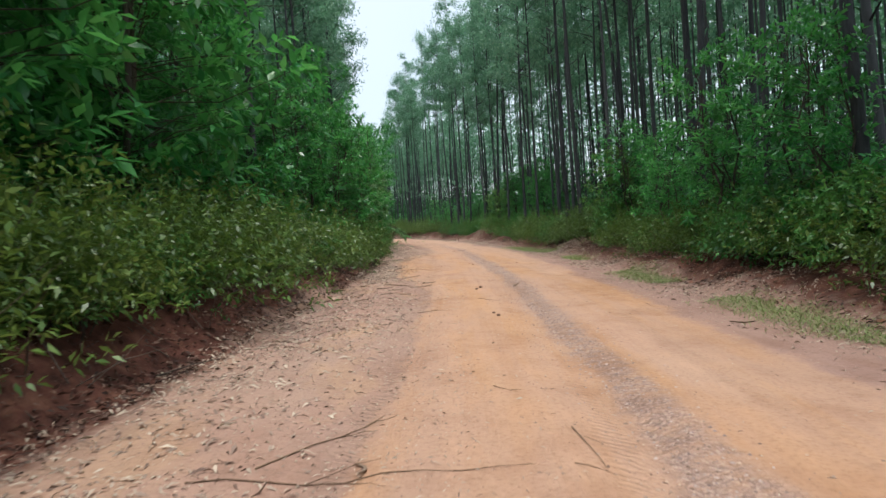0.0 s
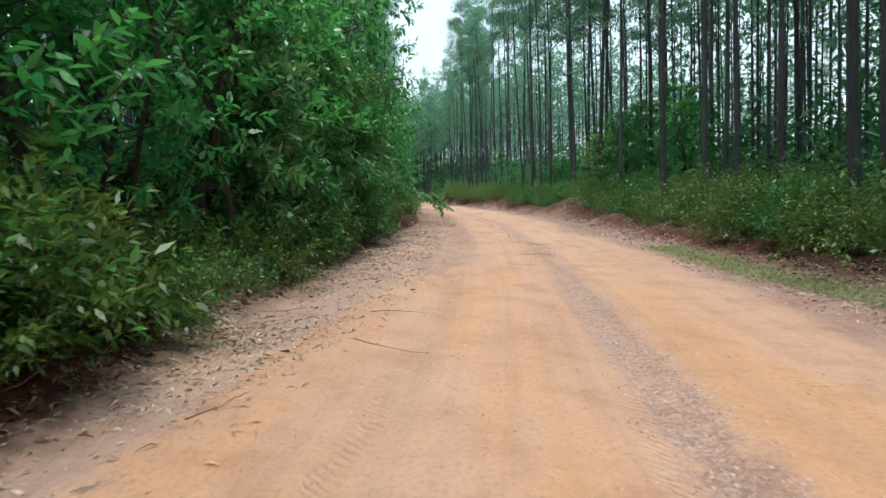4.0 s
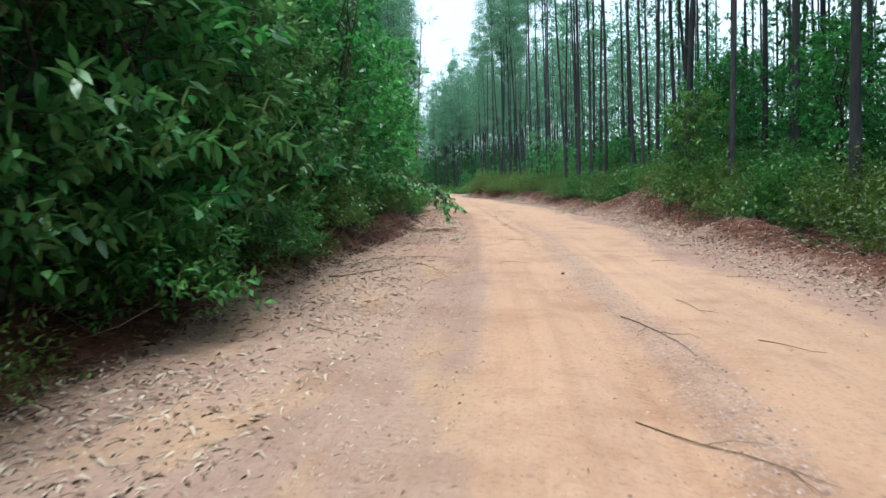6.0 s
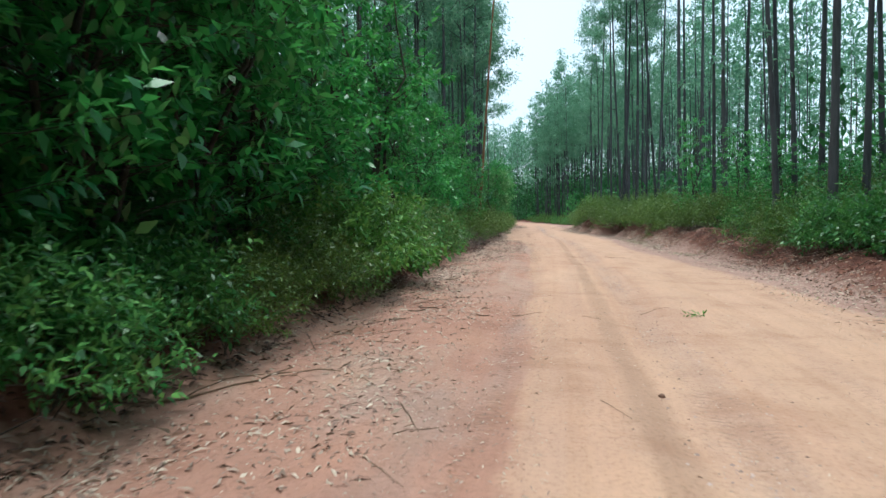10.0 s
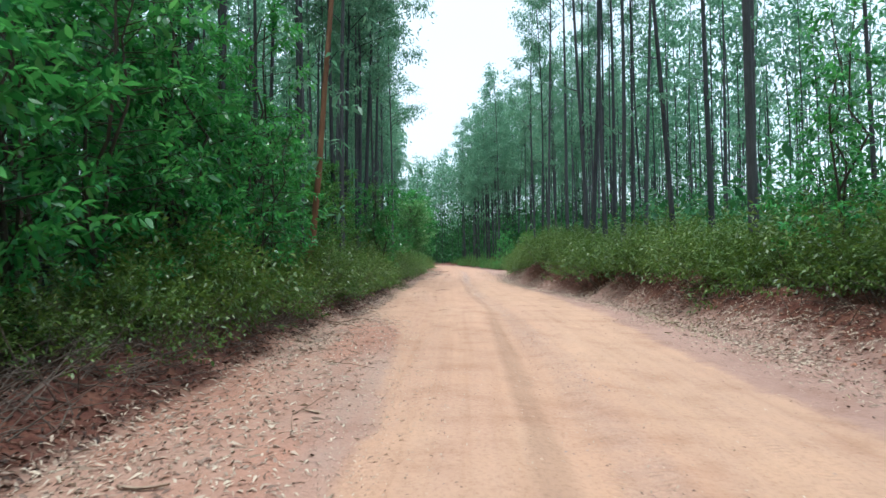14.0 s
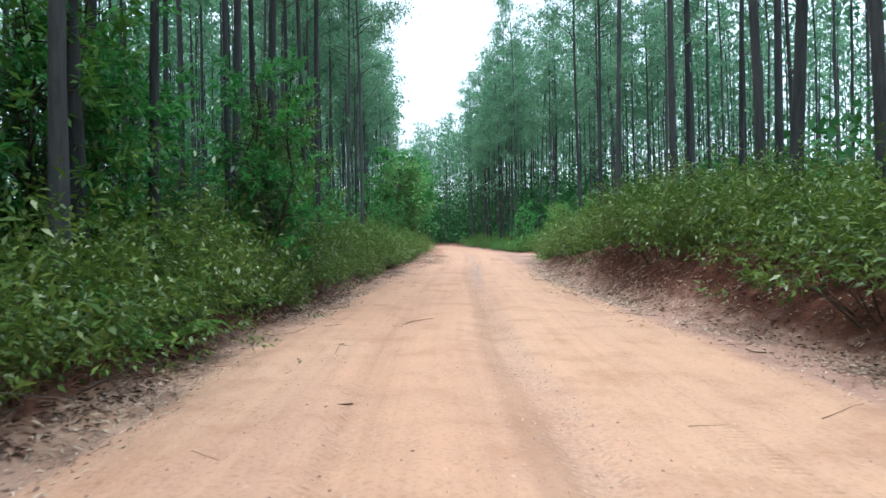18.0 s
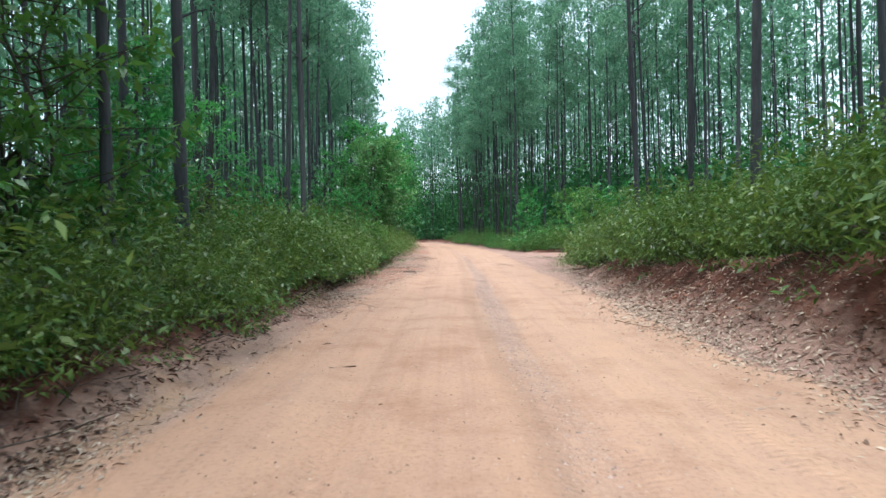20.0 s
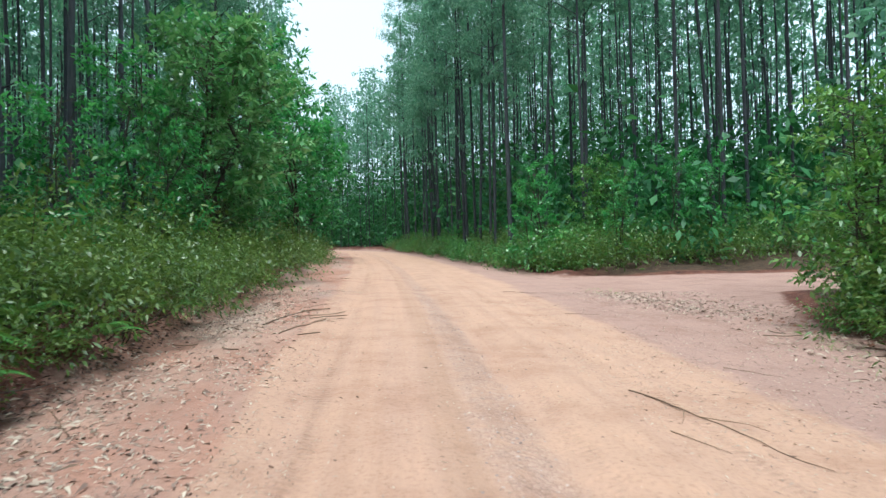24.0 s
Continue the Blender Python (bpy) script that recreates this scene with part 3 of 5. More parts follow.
def far_gum(seed, leaves, leaf=1.0, loose=1.0):
    """A light tree for the depth of the wood: trunk quads, leaf quads."""
    rng = np.random.default_rng(seed)
    h = rng.uniform(20, 25)
    line = np.array([[0, 0, -0.3], [rng.normal(0, 0.15), rng.normal(0, 0.15), h * 0.5], [rng.normal(0, 0.3), rng.normal(0, 0.3), h]])
    trunk = tube(line, [0.085, 0.058, 0.015], 5)
    tufts = 17
    tuft = rng.integers(0, tufts, leaves)
    f = 0.50 + 0.48 * ((np.arange(tufts) + rng.uniform(0, 1, tufts)) / tufts) ** 0.8
    f = np.where(rng.uniform(0, 1, tufts) < 0.05, rng.uniform(0.2, 0.5, tufts), f)
    a = np.arange(tufts) * 2.39 + rng.normal(0, 0.5, tufts)
    r = (0.4 + 2.0 * np.clip(1 - f, 0, 0.6) ** 0.6) * rng.uniform(0.3, 1.1, tufts)
    C = np.stack([np.cos(a) * r, np.sin(a) * r, f * h + r * 0.5], 1)
    P = C[tuft] + rng.normal(0, 1, (leaves, 3)) * np.array([0.38, 0.38, 0.26]) * loose
    D = unit(rng.normal(0, 1, (leaves, 3)) + np.array([0, 0, -0.8]))
    N = unit(rng.normal(0, 0.6, (leaves, 3)) + np.array([0, 0, 0.8]))
    lv = leaf_cards(P, D, N, leaf * rng.uniform(0.5, 1.0, leaves), leaf * rng.uniform(0.22, 0.42, leaves))
    return trunk, lv


# the front rows, tree by tree
FRONT = ((7.0, 17.7), (8.7, 19.4), (-5.0, 17.4), (-7.9, 23.0), (5.7, 24.2), (7.4, 25.7), (9.9, 26.2), (9.2, 27.8), (5.7, 29.6), (5.1, 32.1), (9.4, 32.9), (8.9, 36.5), (4.8, 40.0),
         (4.2, 44.1), (3.5, 50.9), (4.3, 55.0), (7.3, 55.5), (2.6, 59.9), (5.0, 59.0), (1.1, 66.2), (4.4, 67.7), (2.1, 69.5), (7.8, 70.1), (4.9, 71.5), (0.0, 72.4), (0.3, 76.6),
         (1.7, 78.4), (-14.8, 81.6), (-0.1, 83.2), (-2.1, 84.6), (1.2, 88.1), (-15.8, 88.2), (-16.3, 89.9), (-3.6, 89.6), (-15.5, 94.0), (-3.0, 94.1), (-20.7, 94.4))
FRONT_FAR = ((-0.6, 94.8), (3.1, 95.5), (-15.0, 97.0), (-1.3, 97.7), (-17.1, 99.0), (-4.7, 98.4), (-5.0, 100.3), (-18.7, 100.9), (-3.8, 101.5), (-16.3, 102.4), (-6.0, 102.6), (-5.7, 104.0), (-19.3, 104.0),
             (-3.1, 104.3), (-19.1, 107.9), (-24.8, 108.2), (-6.8, 109.4), (-4.9, 110.2), (-19.8, 111.5), (-8.8, 115.0), (-9.8, 118.6), (-22.6, 118.6), (-19.9, 120.6), (-25.8, 123.4), (-10.5, 123.5),
             (-23.9, 125.7), (-25.7, 126.9), (-24.6, 130.8), (-25.9, 132.9), (-9.6, 152.5), (-26.9, 135.3), (-30.5, 140.2), (-7.1, 156.3), (-9.4, 158.6), (-13.4, 161.2), (-3.0, 160.0))


def tree_spots():
    """Planting rows on both sides of the track, behind the trees placed one by one."""
    rng = np.random.default_rng(42)
    fixed = np.array(FRONT + FRONT_FAR)
    near, far = [], []
    for x, y in FRONT + FRONT_FAR:
        mid = float(path_x(y))
        if x > mid:
            x = max(x, mid + float(along(RIGHT_GREEN, y)) + 1.9)
        else:
            x = min(x, mid + float(along(LEFT_GREEN, y)) - 1.8)
        near.append((x, y))
    near += [(float(path_x(y)) + rng.uniform(5.6, 6.3), y) for y in np.arange(154, 194, 2.4)]
    near += [(float(path_x(y)) - rng.uniform(4.3, 4.9), y) for y in np.arange(96, 113, 3.1)]
    for side in (1, -1):
        for row in range(20):
            y = -26 + rng.uniform(0, 2)
            while y < 245:
                y += 2.7
                yy = y + rng.normal(0, 0.3)
                if side > 0:
                    edge = along(RIGHT_GREEN, yy) + (4.4 if 14 < yy < 155 else 2.2)
                    rows = 20 if row >= (11 if 84 < yy < 130 else 0) or yy < 84 or yy >= 134 else 1 if 87 < yy < 111 else 2 if yy < 113 else 4
                else:
                    edge = along(LEFT_GREEN, yy) - (3.4 if yy < 80 else 2.5 if yy < 128 else 4.7)
                    rows = 22
                if row >= rows:
                    continue
                lat = edge + side * (row * 2.75 + rng.normal(0, 0.35))
                if rng.uniform() < (0.5 if side > 0 and 84 < yy < 130 and (row < 3 or row > 10) else 0.5 if 98 < yy < 136 and side < 0 and row > 1 else 0.3 if yy > 112 and side < 0 else 0.05 if side > 0 and yy < 84 and row < 12 else 0.5 if row > 11 else 0.27 if yy > 128 else 0.14) or (side > 0 and -5 < yy - 141 - 0.1 * lat < 10):
                    continue
                if yy < 12 and row > 3 or abs(lat) > 16 + 1.4 * max(yy, 0):
                    continue
                x = float(path_x(yy)) + lat
                if np.min(np.hypot(fixed[:, 0] - x, fixed[:, 1] - yy)) < 1.9:
                    continue
                if row < 2 and 0 < yy < 165:
                    near.append((x, yy))
                else:
                    far.append((x, yy))
    return near, far


NEAR, FAR = tree_spots()


def build_trees():
    rng = np.random.default_rng(7)
    for x, y in NEAR:
        t, li, c = HIGH_GUMS[rng.integers(3)] if 74 < y < 116 and x > path_x(y) else GUMS[rng.integers(len(GUMS))]
        plant("eucalyptus_tree", (("trunk", t), ("branchwork", li), ("crown", c)), x, y, rng.uniform(0, 360), rng.uniform(0.88, 1.12),
              "tall slender plantation gum with grey-brown bark and thin high crown", "tree", "plantation trees", 0.0, tuple(rng.normal(0, 0.7, 2)))
    kinds = [far_gum(100 + i, 280, 0.72) for i in range(5)] + [far_gum(120 + i, 560, 0.49) for i in range(5)]
    kinds += [far_gum(140 + i, 120, 0.92) for i in range(5)] + [far_gum(160 + i, 820, 0.42, 0.8) for i in range(5)]
    tv, tf, lv, lf, ot, ol = [], [], [], [], 0, 0
    for x, y in FAR:
        close = abs(x - path_x(y)) < 18 and 0 < y < 180
        (v1, f1), (v2, f2) = kinds[rng.integers(5) + (15 if 84 < y < 130 and path_x(y) + 18 < x < path_x(y) + 55 else 5 if close else 10 if abs(x - path_x(y)) > 36 else 0)]
        a, s = rng.uniform(0, 6.28), rng.uniform(0.85, 1.12)
        if 128 < y < 195:
            s *= 1.12
        if 84 < y < 130 and x > path_x(y) + 27:
            s *= 0.62
        m = np.array([[np.cos(a), -np.sin(a), 0], [np.sin(a), np.cos(a), 0], [0, 0, 1]]) * s
        o = np.array([x, y, float(land(x, y))])
        tv.append(v1 @ m.T + o)
        tf.append(f1 + ot)
        ot += len(v1)
        lv.append(v2 @ m.T + o)
        lf.append(f2 + ol)
        ol += len(v2)
    me = build_mesh("distant_trees", [(np.concatenate(tv), np.concatenate(tf), 0), (np.concatenate(lv), np.concatenate(lf), 1)], [BARK, LEAF_GUM])
    tagged(new("distant_trees", me), "rows of tall gum trees deeper in the plantation", "trees", kind="stuff")


build_trees()


# ---- undergrowth ----
def sapling_meshes(seed, height, wide, leaf, count, mat=LEAF_BROAD, six=True):
    """A young broadleaf tree: thin stems, many side branches, large leaves down to the ground."""
    rng = np.random.default_rng(seed)
    main, stems, O, D = [], [], [], []
    for s in range(3):
        a = rng.uniform(0, 6.28)
        top = np.array([np.cos(a) * wide * 0.3, np.sin(a) * wide * 0.3, height * rng.uniform(0.75, 1.0)])
        line = bent(rng, (0.1 * np.cos(a), 0.1 * np.sin(a), -0.15), top, 7, 0.04)
        main.append(build_mesh("stem", [(*tube(line, np.linspace(0.03, 0.008, 7) * height / 4, 5), 0)], [TWIG], True))
        nb = count // 3
        for i in range(nb):
            f = 0.14 + 0.86 * (i + rng.uniform()) / nb
            p = np.array([np.interp(f, np.linspace(0, 1, 7), line[:, k]) for k in range(3)])
            b = rng.uniform(0, 6.28)
            reach = wide * (0.25 + 0.75 * np.sin(np.pi * min(1, 0.15 + 0.8 * f)) ** 0.7) * rng.uniform(0.45, 1.05)
            tip = p + np.array([np.cos(b) * reach, np.sin(b) * reach, reach * rng.uniform(0.0, 0.55)])
            stems.append(tube(bent(rng, p, tip, 3, 0.06), np.linspace(0.012, 0.004, 3), 3))
            for t in rng.uniform(0.4, 1.0, 3):
                O.append(p + (tip - p) * t)
                D.append(unit(np.array([np.cos(b), np.sin(b), 0.35]) + rng.normal(0, 0.45, 3)))
    O, D = np.array(O), np.array(D)
    lv = sprigs(rng, O, D, rng.uniform(0.22, 0.45, len(O)), 9, leaf, leaf * 0.40, droop=0.2, six=six)
    return [("stem", m) for m in main] + [("branchwork", build_mesh("branchwork", [joined(stems)], [TWIG], True)), ("foliage", build_mesh("foliage", [(*lv, 0)], [mat]))]


def bush_meshes(seed, height, wide, leaf, slim, count, mat, per=9):
    """A rounded but uneven bush of twigs with small leaves."""
    rng = np.random.default_rng(seed)
    u = unit(rng.normal(0, 1, (count, 3)))
    u[:, 2] = np.abs(u[:, 2]) * 1.1 - 0.25
    lobes = 0.78 + 0.22 * np.sin(np.arctan2(u[:, 1], u[:, 0]) * 3 + seed) + 0.16 * np.sin(u[:, 2] * 7 + np.arctan2(u[:, 1], u[:, 0]) * 5)
    r = (0.3 + 0.7 * rng.uniform(0, 1, count) ** 0.5) * lobes
    O = np.stack([u[:, 0] * r * wide, u[:, 1] * r * wide, np.maximum(0.05, height * (0.30 + 0.62 * u[:, 2] * r))], 1)
    D = unit(u * 0.8 + np.array([0, 0, 0.45]) + rng.normal(0, 0.35, (count, 3)))
    lv = sprigs(rng, O, D, rng.uniform(0.16, 0.40, count), per, leaf, leaf * slim, droop=0.15)
    BUSH_RAW[seed] = (lv[0], lv[1], mat)
    stems = []
    for i in range(14):
        q = O[rng.integers(count)]
        stems.append(tube(bent(rng, (rng.normal(0, 0.08), rng.normal(0, 0.08), -0.1), q, 3, 0.08), np.linspace(0.012, 0.003, 3), 3))
    return [("branchwork", build_mesh("branchwork", [joined(stems)], [TWIG], True)), ("foliage", build_mesh("foliage", [(*lv, 0)], [mat]))]


def fern_mesh(seed, size):
    rng = np.random.default_rng(seed)
    P, D, N, L, W = [], [], [], [], []
    for k in range(9):
        a, lift = rng.uniform(0, 6.28), rng.uniform(0.5, 1.3)
        out = np.array([np.cos(a), np.sin(a), 0])
        side = np.array([-np.sin(a), np.cos(a), 0])
        for t in np.linspace(0.12, 1, 26):
            p = out * size * t + np.array([0, 0, size * (lift * t - (0.35 + 0.55 * lift) * t * t)])
            for s in (-1, 1):
                P.append(p)
                D.append(side * s + out * 0.45 + np.array([0, 0, -0.1]))
                N.append(np.array([0, 0, 1.0]) - out * 0.2)
                L.append(size * 0.24 * np.sin(np.pi * min(0.97, 0.12 + 0.86 * t)) + 0.01)
                W.append(size * 0.045)
    v = leaf_cards(np.array(P), unit(np.array(D)), unit(np.array(N)), np.array(L), np.array(W))
    return build_mesh("fronds", [(*v, 0)], [LEAF_FERN])


SAPLINGS = [sapling_meshes(s, h, w, lf * 0.92, 66, LEAF_BROAD, True) for s, h, w, lf in ((11, 5.6, 1.3, 0.19), (12, 4.6, 1.2, 0.17), (13, 6.4, 1.45, 0.20), (14, 3.2, 1.0, 0.16))]
SAPLINGS.append(sapling_meshes(15, 4.2, 0.75, 0.185, 90, LEAF_GLOSSY))
YOUNG_TREE = sapling_meshes(16, 7.5, 2.1, 0.24, 150, LEAF_BROAD, False)
FAR_SAPLINGS = [sapling_meshes(s, h, w, lf, 54, LEAF_BROAD, False) for s, h, w, lf in ((17, 5.6, 1.3, 0.21), (18, 6.2, 1.45, 0.22))]
BRIGHT_SAPLINGS = [sapling_meshes(s, h, w, 0.17, 129, LEAF_BRIGHT, False) for s, h, w in ((19, 4.2, 1.35), (20, 3.2, 1.35))]
BRIGHT_SAPLINGS.append(sapling_meshes(22, 6.9, 2.1, 0.22, 210, LEAF_GLOSSY, False))
BUSH_RAW = {}
BUSHES = [bush_meshes(s, h, w, lf * 0.74, sl * 1.08, 340, m, p) for s, h, w, lf, sl, m, p in
          ((21, 1.6, 1.1, 0.104, 0.35, LEAF_FINE, 9), (22, 1.4, 1.1, 0.098, 0.34, LEAF_FINE, 9), (23, 1.8, 1.05, 0.14, 0.40, LEAF_SHRUB, 8), (24, 1.4, 1.15, 0.110, 0.31, LEAF_FINE, 9), (25, 1.5, 1.0, 0.13, 0.40, LEAF_SHRUB, 8), (26, 1.55, 0.95, 0.12, 0.38, LEAF_BRIGHT, 9))]
FERNS = [fern_mesh(31, 0.75), fern_mesh(32, 0.6)]


def arching_sapling():
    """A slim stem that arches out of the green wall and hangs low over the track's edge."""
    rng = np.random.default_rng(41)
    x, y = float(path_x(49.85)) - 4.62, 49.85
    base = np.array([x, y, float(land(x, y))])
    knots = np.array([(0, 0, -0.15), (0.3, -0.05, 0.6), (0.9, -0.2, 1.05), (1.7, -0.45, 1.28), (2.45, -0.65, 1.1), (3.1, -0.85, 0.72), (3.45, -1.0, 0.38)])
    f = np.linspace(0, 1, 19)
    line = np.stack([np.interp(f, np.linspace(0, 1, 7), knots[:, k]) for k in range(3)], 1)
    line[1:-1] = (line[:-2] + 2 * line[1:-1] + line[2:]) / 4 + rng.normal(0, 0.012, (17, 3))
    twigs, O, D = [], [], []
    for i in range(84):
        g = rng.uniform(0.28, 1.0)
        p = np.array([np.interp(g, f, line[:, k]) for k in range(3)])
        ahead = unit(np.array([np.interp(min(1, g + 0.06), f, line[:, k]) - np.interp(g - 0.06, f, line[:, k]) for k in range(3)]))
        side = unit(np.cross(ahead, (0, 0, 1.0))) * (-1) ** i
        d = unit(ahead * rng.uniform(0.4, 1.0) + side * rng.uniform(0.2, 1.1) + np.array([0, 0, rng.uniform(-0.75, 0.25)]))
        reach = rng.uniform(0.25, 0.72)
        tip = p + d * reach + np.array([0, 0, -0.12 * reach])
        twigs.append(tube(bent(rng, p, tip, 4, 0.05), np.linspace(0.008, 0.003, 4), 4))
        for t in (0.45, 0.8):
            O.append(p + (tip - p) * t)
            D.append(unit(d + np.array([0, 0, -0.35]) + rng.normal(0, 0.2, 3)))
    O, D = np.array(O), np.array(D)
    root = thing("broadleaf_sapling", "slim broadleaf sapling that arches low over the track's edge", "sapling", "roadside saplings")
    part("stem", build_mesh("stem", [(*tube(line, np.linspace(0.016, 0.004, 19), 7), 0)], [TWIG], True), root)
    tagged(part("branchwork", build_mesh("branchwork", [joined(twigs)], [TWIG], True), root), kind="stuff")
    tagged(part("foliage", build_mesh("foliage", [(*sprigs(rng, O, D, rng.uniform(0.16, 0.3, len(O)), 6, 0.165, 0.062, droop=0.5, six=True), 0)], [LEAF_GLOSSY]), root), kind="stuff")
    root.matrix_basis = pose(*base)


def build_undergrowth():
    rng = np.random.default_rng(77)

    def spot(y, lat):
        return float(path_x(y)) + lat, y

    def sapling(y, lat, scale, kind=None, tilt=None, label="dense broadleaf sapling with large glossy green leaves beside the track"):
        parts_of = YOUNG_TREE if kind == 9 else FAR_SAPLINGS[kind - 20] if kind is not None and kind >= 20 else BRIGHT_SAPLINGS[kind - 10] if kind is not None and kind >= 10 else SAPLINGS[rng.integers(4) if kind is None else kind]
        plant("broadleaf_sapling", parts_of, *spot(y, lat), 0 if tilt else rng.uniform(0, 360), scale, label, "sapling", "roadside saplings", 0.0, tilt or tuple(rng.normal(0, 4, 2)))

    thicket = {LEAF_FINE: [], LEAF_SHRUB: [], LEAF_BRIGHT: []}

    def bush(y, lat, scale, kind=None, deep=False):
        k = rng.integers(5) if kind is None else kind
        if deep or y > 138:
            v, f, mat = BUSH_RAW[21 + k]
            few = 5 if scale < 1.3 else 4
            v = v.reshape(-1, 4, 3)[rng.integers(few)::few]
            v = (v[:, :1] + (v - v[:, :1]) * float(np.clip(1.7 / scale, 0.95, 1.8))).reshape(-1, 3)
            f = np.arange(len(v)).reshape(-1, 4)
            a = rng.uniform(0, 6.28)
            m = np.array([[np.cos(a), -np.sin(a), 0], [np.sin(a), np.cos(a), 0], [0, 0, 1]]) * scale
            x = float(path_x(y)) + lat
            thicket[mat].append((v @ m.T + np.array([x, y, float(land(x, y)) - 0.25 * scale]), f))
            return
        plant("bush", BUSHES[k], *spot(y, lat), rng.uniform(0, 360), scale,
              "leafy dark green roadside bush" if k in (2, 4) else "bright green leafy roadside bush" if k == 5 else "fine-leaved olive green roadside bush", "bush", "roadside bushes", 0.26 * scale, tuple(rng.normal(0, 5, 2)))

    # the green wall along the left of the first half
    for y in np.arange(-3, 88, 1.3):
        le = float(along(LEFT_GREEN, y))
        tall = np.interp(y, (0, 14, 24, 30, 60, 80, 88), (0.55, 0.65, 0.95, 1.1, 1.1, 1.0, 0.8))
        back = np.interp(y, (14, 24), (1.7, 0.0))
        sapling(y + rng.uniform(-0.4, 0.4), le - rng.uniform(0.9, 1.7) - back, (tall + 0.25 * back) * rng.uniform(0.85, 1.2))
        if rng.uniform() < 0.45:
            sapling(y + rng.uniform(-0.5, 0.5), le - rng.uniform(2.8, 5.0), max(0.8, tall) * rng.uniform(1.0, 1.35), 20 + rng.integers(2))
    # the first three stand out of view, added to shade the left at the start
    for y, lat, sc in ((-5, -5.7, 1.4), (-1.5, -6.0, 1.5), (2.5, -5.7, 1.4), (7, -5.7, 1.35), (11, -5.6, 1.3), (1, -7.4, 1.0), (5, -7.8, 1.15), (9, -7.0, 1.2), (13, -7.6, 1.3), (17, -6.9, 1.25), (21, -6.3, 1.2), (25, -6.0, 1.2), (42, -7.0, 1.2), (55, -6.8, 1.2), (60, -7.2, 1.2), (79, -7.6, 0.95), (84, -7.4, 1.0)):
        sapling(y, lat, sc, 9, None, "tall young broadleaf tree with a dense dark green crown")
    arching_sapling()
    # a hump of fine-leaved bushes in front of them
    for y in np.arange(-2, 25, 1.0):
        bush(y + rng.uniform(-0.4, 0.4), float(along(LEFT_GREEN, y)) - rng.uniform(0.5, 0.9), rng.uniform(1.15, 1.45), (0, 2, 3, 0, 1, 3)[rng.integers(6)])
        bush(y + rng.uniform(-0.4, 0.4), float(along(LEFT_GREEN, y)) - rng.uniform(1.5, 2.2), rng.uniform(1.5, 1.9), (0, 1, 3)[rng.integers(3)], True)
    # bushes along the left edge
    for y in np.arange(-2, 165, 1.3):
        le = float(along(LEFT_GREEN, y))
        if 28 < y < 76 and rng.uniform() < (0.35 if y < 43 else 0.8):
            continue
        bush(y + rng.uniform(-0.4, 0.4), le - rng.uniform(0.3, 0.75), rng.uniform(0.75, 1.1) * (1.25 if y > 78 else 0.95), (0, 1, 3)[rng.integers(3)] if y > 72 else None)
        if y > 78 and rng.uniform() < 0.8:
            bush(y + rng.uniform(-0.4, 0.4), le - rng.uniform(1.4, 2.4), rng.uniform(1.5, 2.0), (0, 1, 3)[rng.integers(3)] if rng.uniform() < 0.85 else None, True)
    # low skirt of leaves under the green wall
    for y in np.concatenate([np.arange(-2, 28, 0.9), np.arange(28, 43, 1.8), np.arange(58, 76, 1.8)]):
        bush(y, float(along(LEFT_GREEN, y)) - rng.uniform(0.9, 1.6), rng.uniform(0.7, 1.0), (0, 2, 3, 4)[rng.integers(4)], True)
    for y in np.concatenate([np.arange(-2, 28, 0.62), np.arange(28, 43, 1.5), np.arange(58, 74, 1.5), np.arange(85, 130, 0.62)]):
        bush(y, float(along(LEFT_GREEN, y)) - rng.uniform(0.15, 0.75), rng.uniform(0.36, 0.58), (0, 1, 2, 3, 4)[rng.integers(5)], True)
    for y in np.arange(60.8, 74, 1.1):
        bush(y, float(along(LEFT_GREEN, y)) - rng.uniform(0.35, 0.6), rng.uniform(1.05, 1.3), (0, 3, 4, 1)[rng.integers(4)])
    for y in np.arange(84, 125, 0.9):
        bush(y, float(along(RIGHT_GREEN, y)) + rng.uniform(1.15, 1.8), rng.uniform(0.6, 0.85), (0, 1, 3)[rng.integers(3)], True)
    # shrubs along the far side of the side track
    for lat in np.arange(6, 34, 1.25):
        bush(148 + 0.1 * lat + rng.uniform(-0.6, 1.2), lat, rng.uniform(1.2, 1.7), None, True)
        bush(150.5 + 0.1 * lat + rng.uniform(-0.6, 1.2), lat + 0.6, rng.uniform(1.6, 2.1), None, True)
        if rng.uniform() < 0.35:
            sapling(149.5 + 0.1 * lat, lat, rng.uniform(0.5, 0.8), 20 + rng.integers(2))
    # bushes that hide the feet of the trees past the side track
    for y in np.arange(150, 196, 1.0):
        bush(y, float(along(RIGHT_GREEN, y)) + rng.uniform(0.4, 0.9), rng.uniform(0.8, 1.2), (2, 4, 0)[rng.integers(3)], True)
        bush(y, float(along(RIGHT_GREEN, y)) + rng.uniform(1.6, 2.6), rng.uniform(1.2, 1.6), None, True)
    for y in np.arange(56.2, 61.5, 0.7):
        bush(y, float(along(LEFT_EDGE, y)) - rng.uniform(0.3, 0.6), rng.uniform(0.6, 0.85), (0, 3, 2)[rng.integers(3)])
    # glossy front saplings; pale leaf colour stands in for sky light on the wall
    for y in np.arange(29.5, 47, 1.6):
        sapling(y + rng.uniform(-0.4, 0.4), float(along(LEFT_GREEN, y)) - rng.uniform(0.55, 0.8), rng.uniform(0.85, 1.15), 4, None, "slim sapling with pale glossy leaves beside the track")
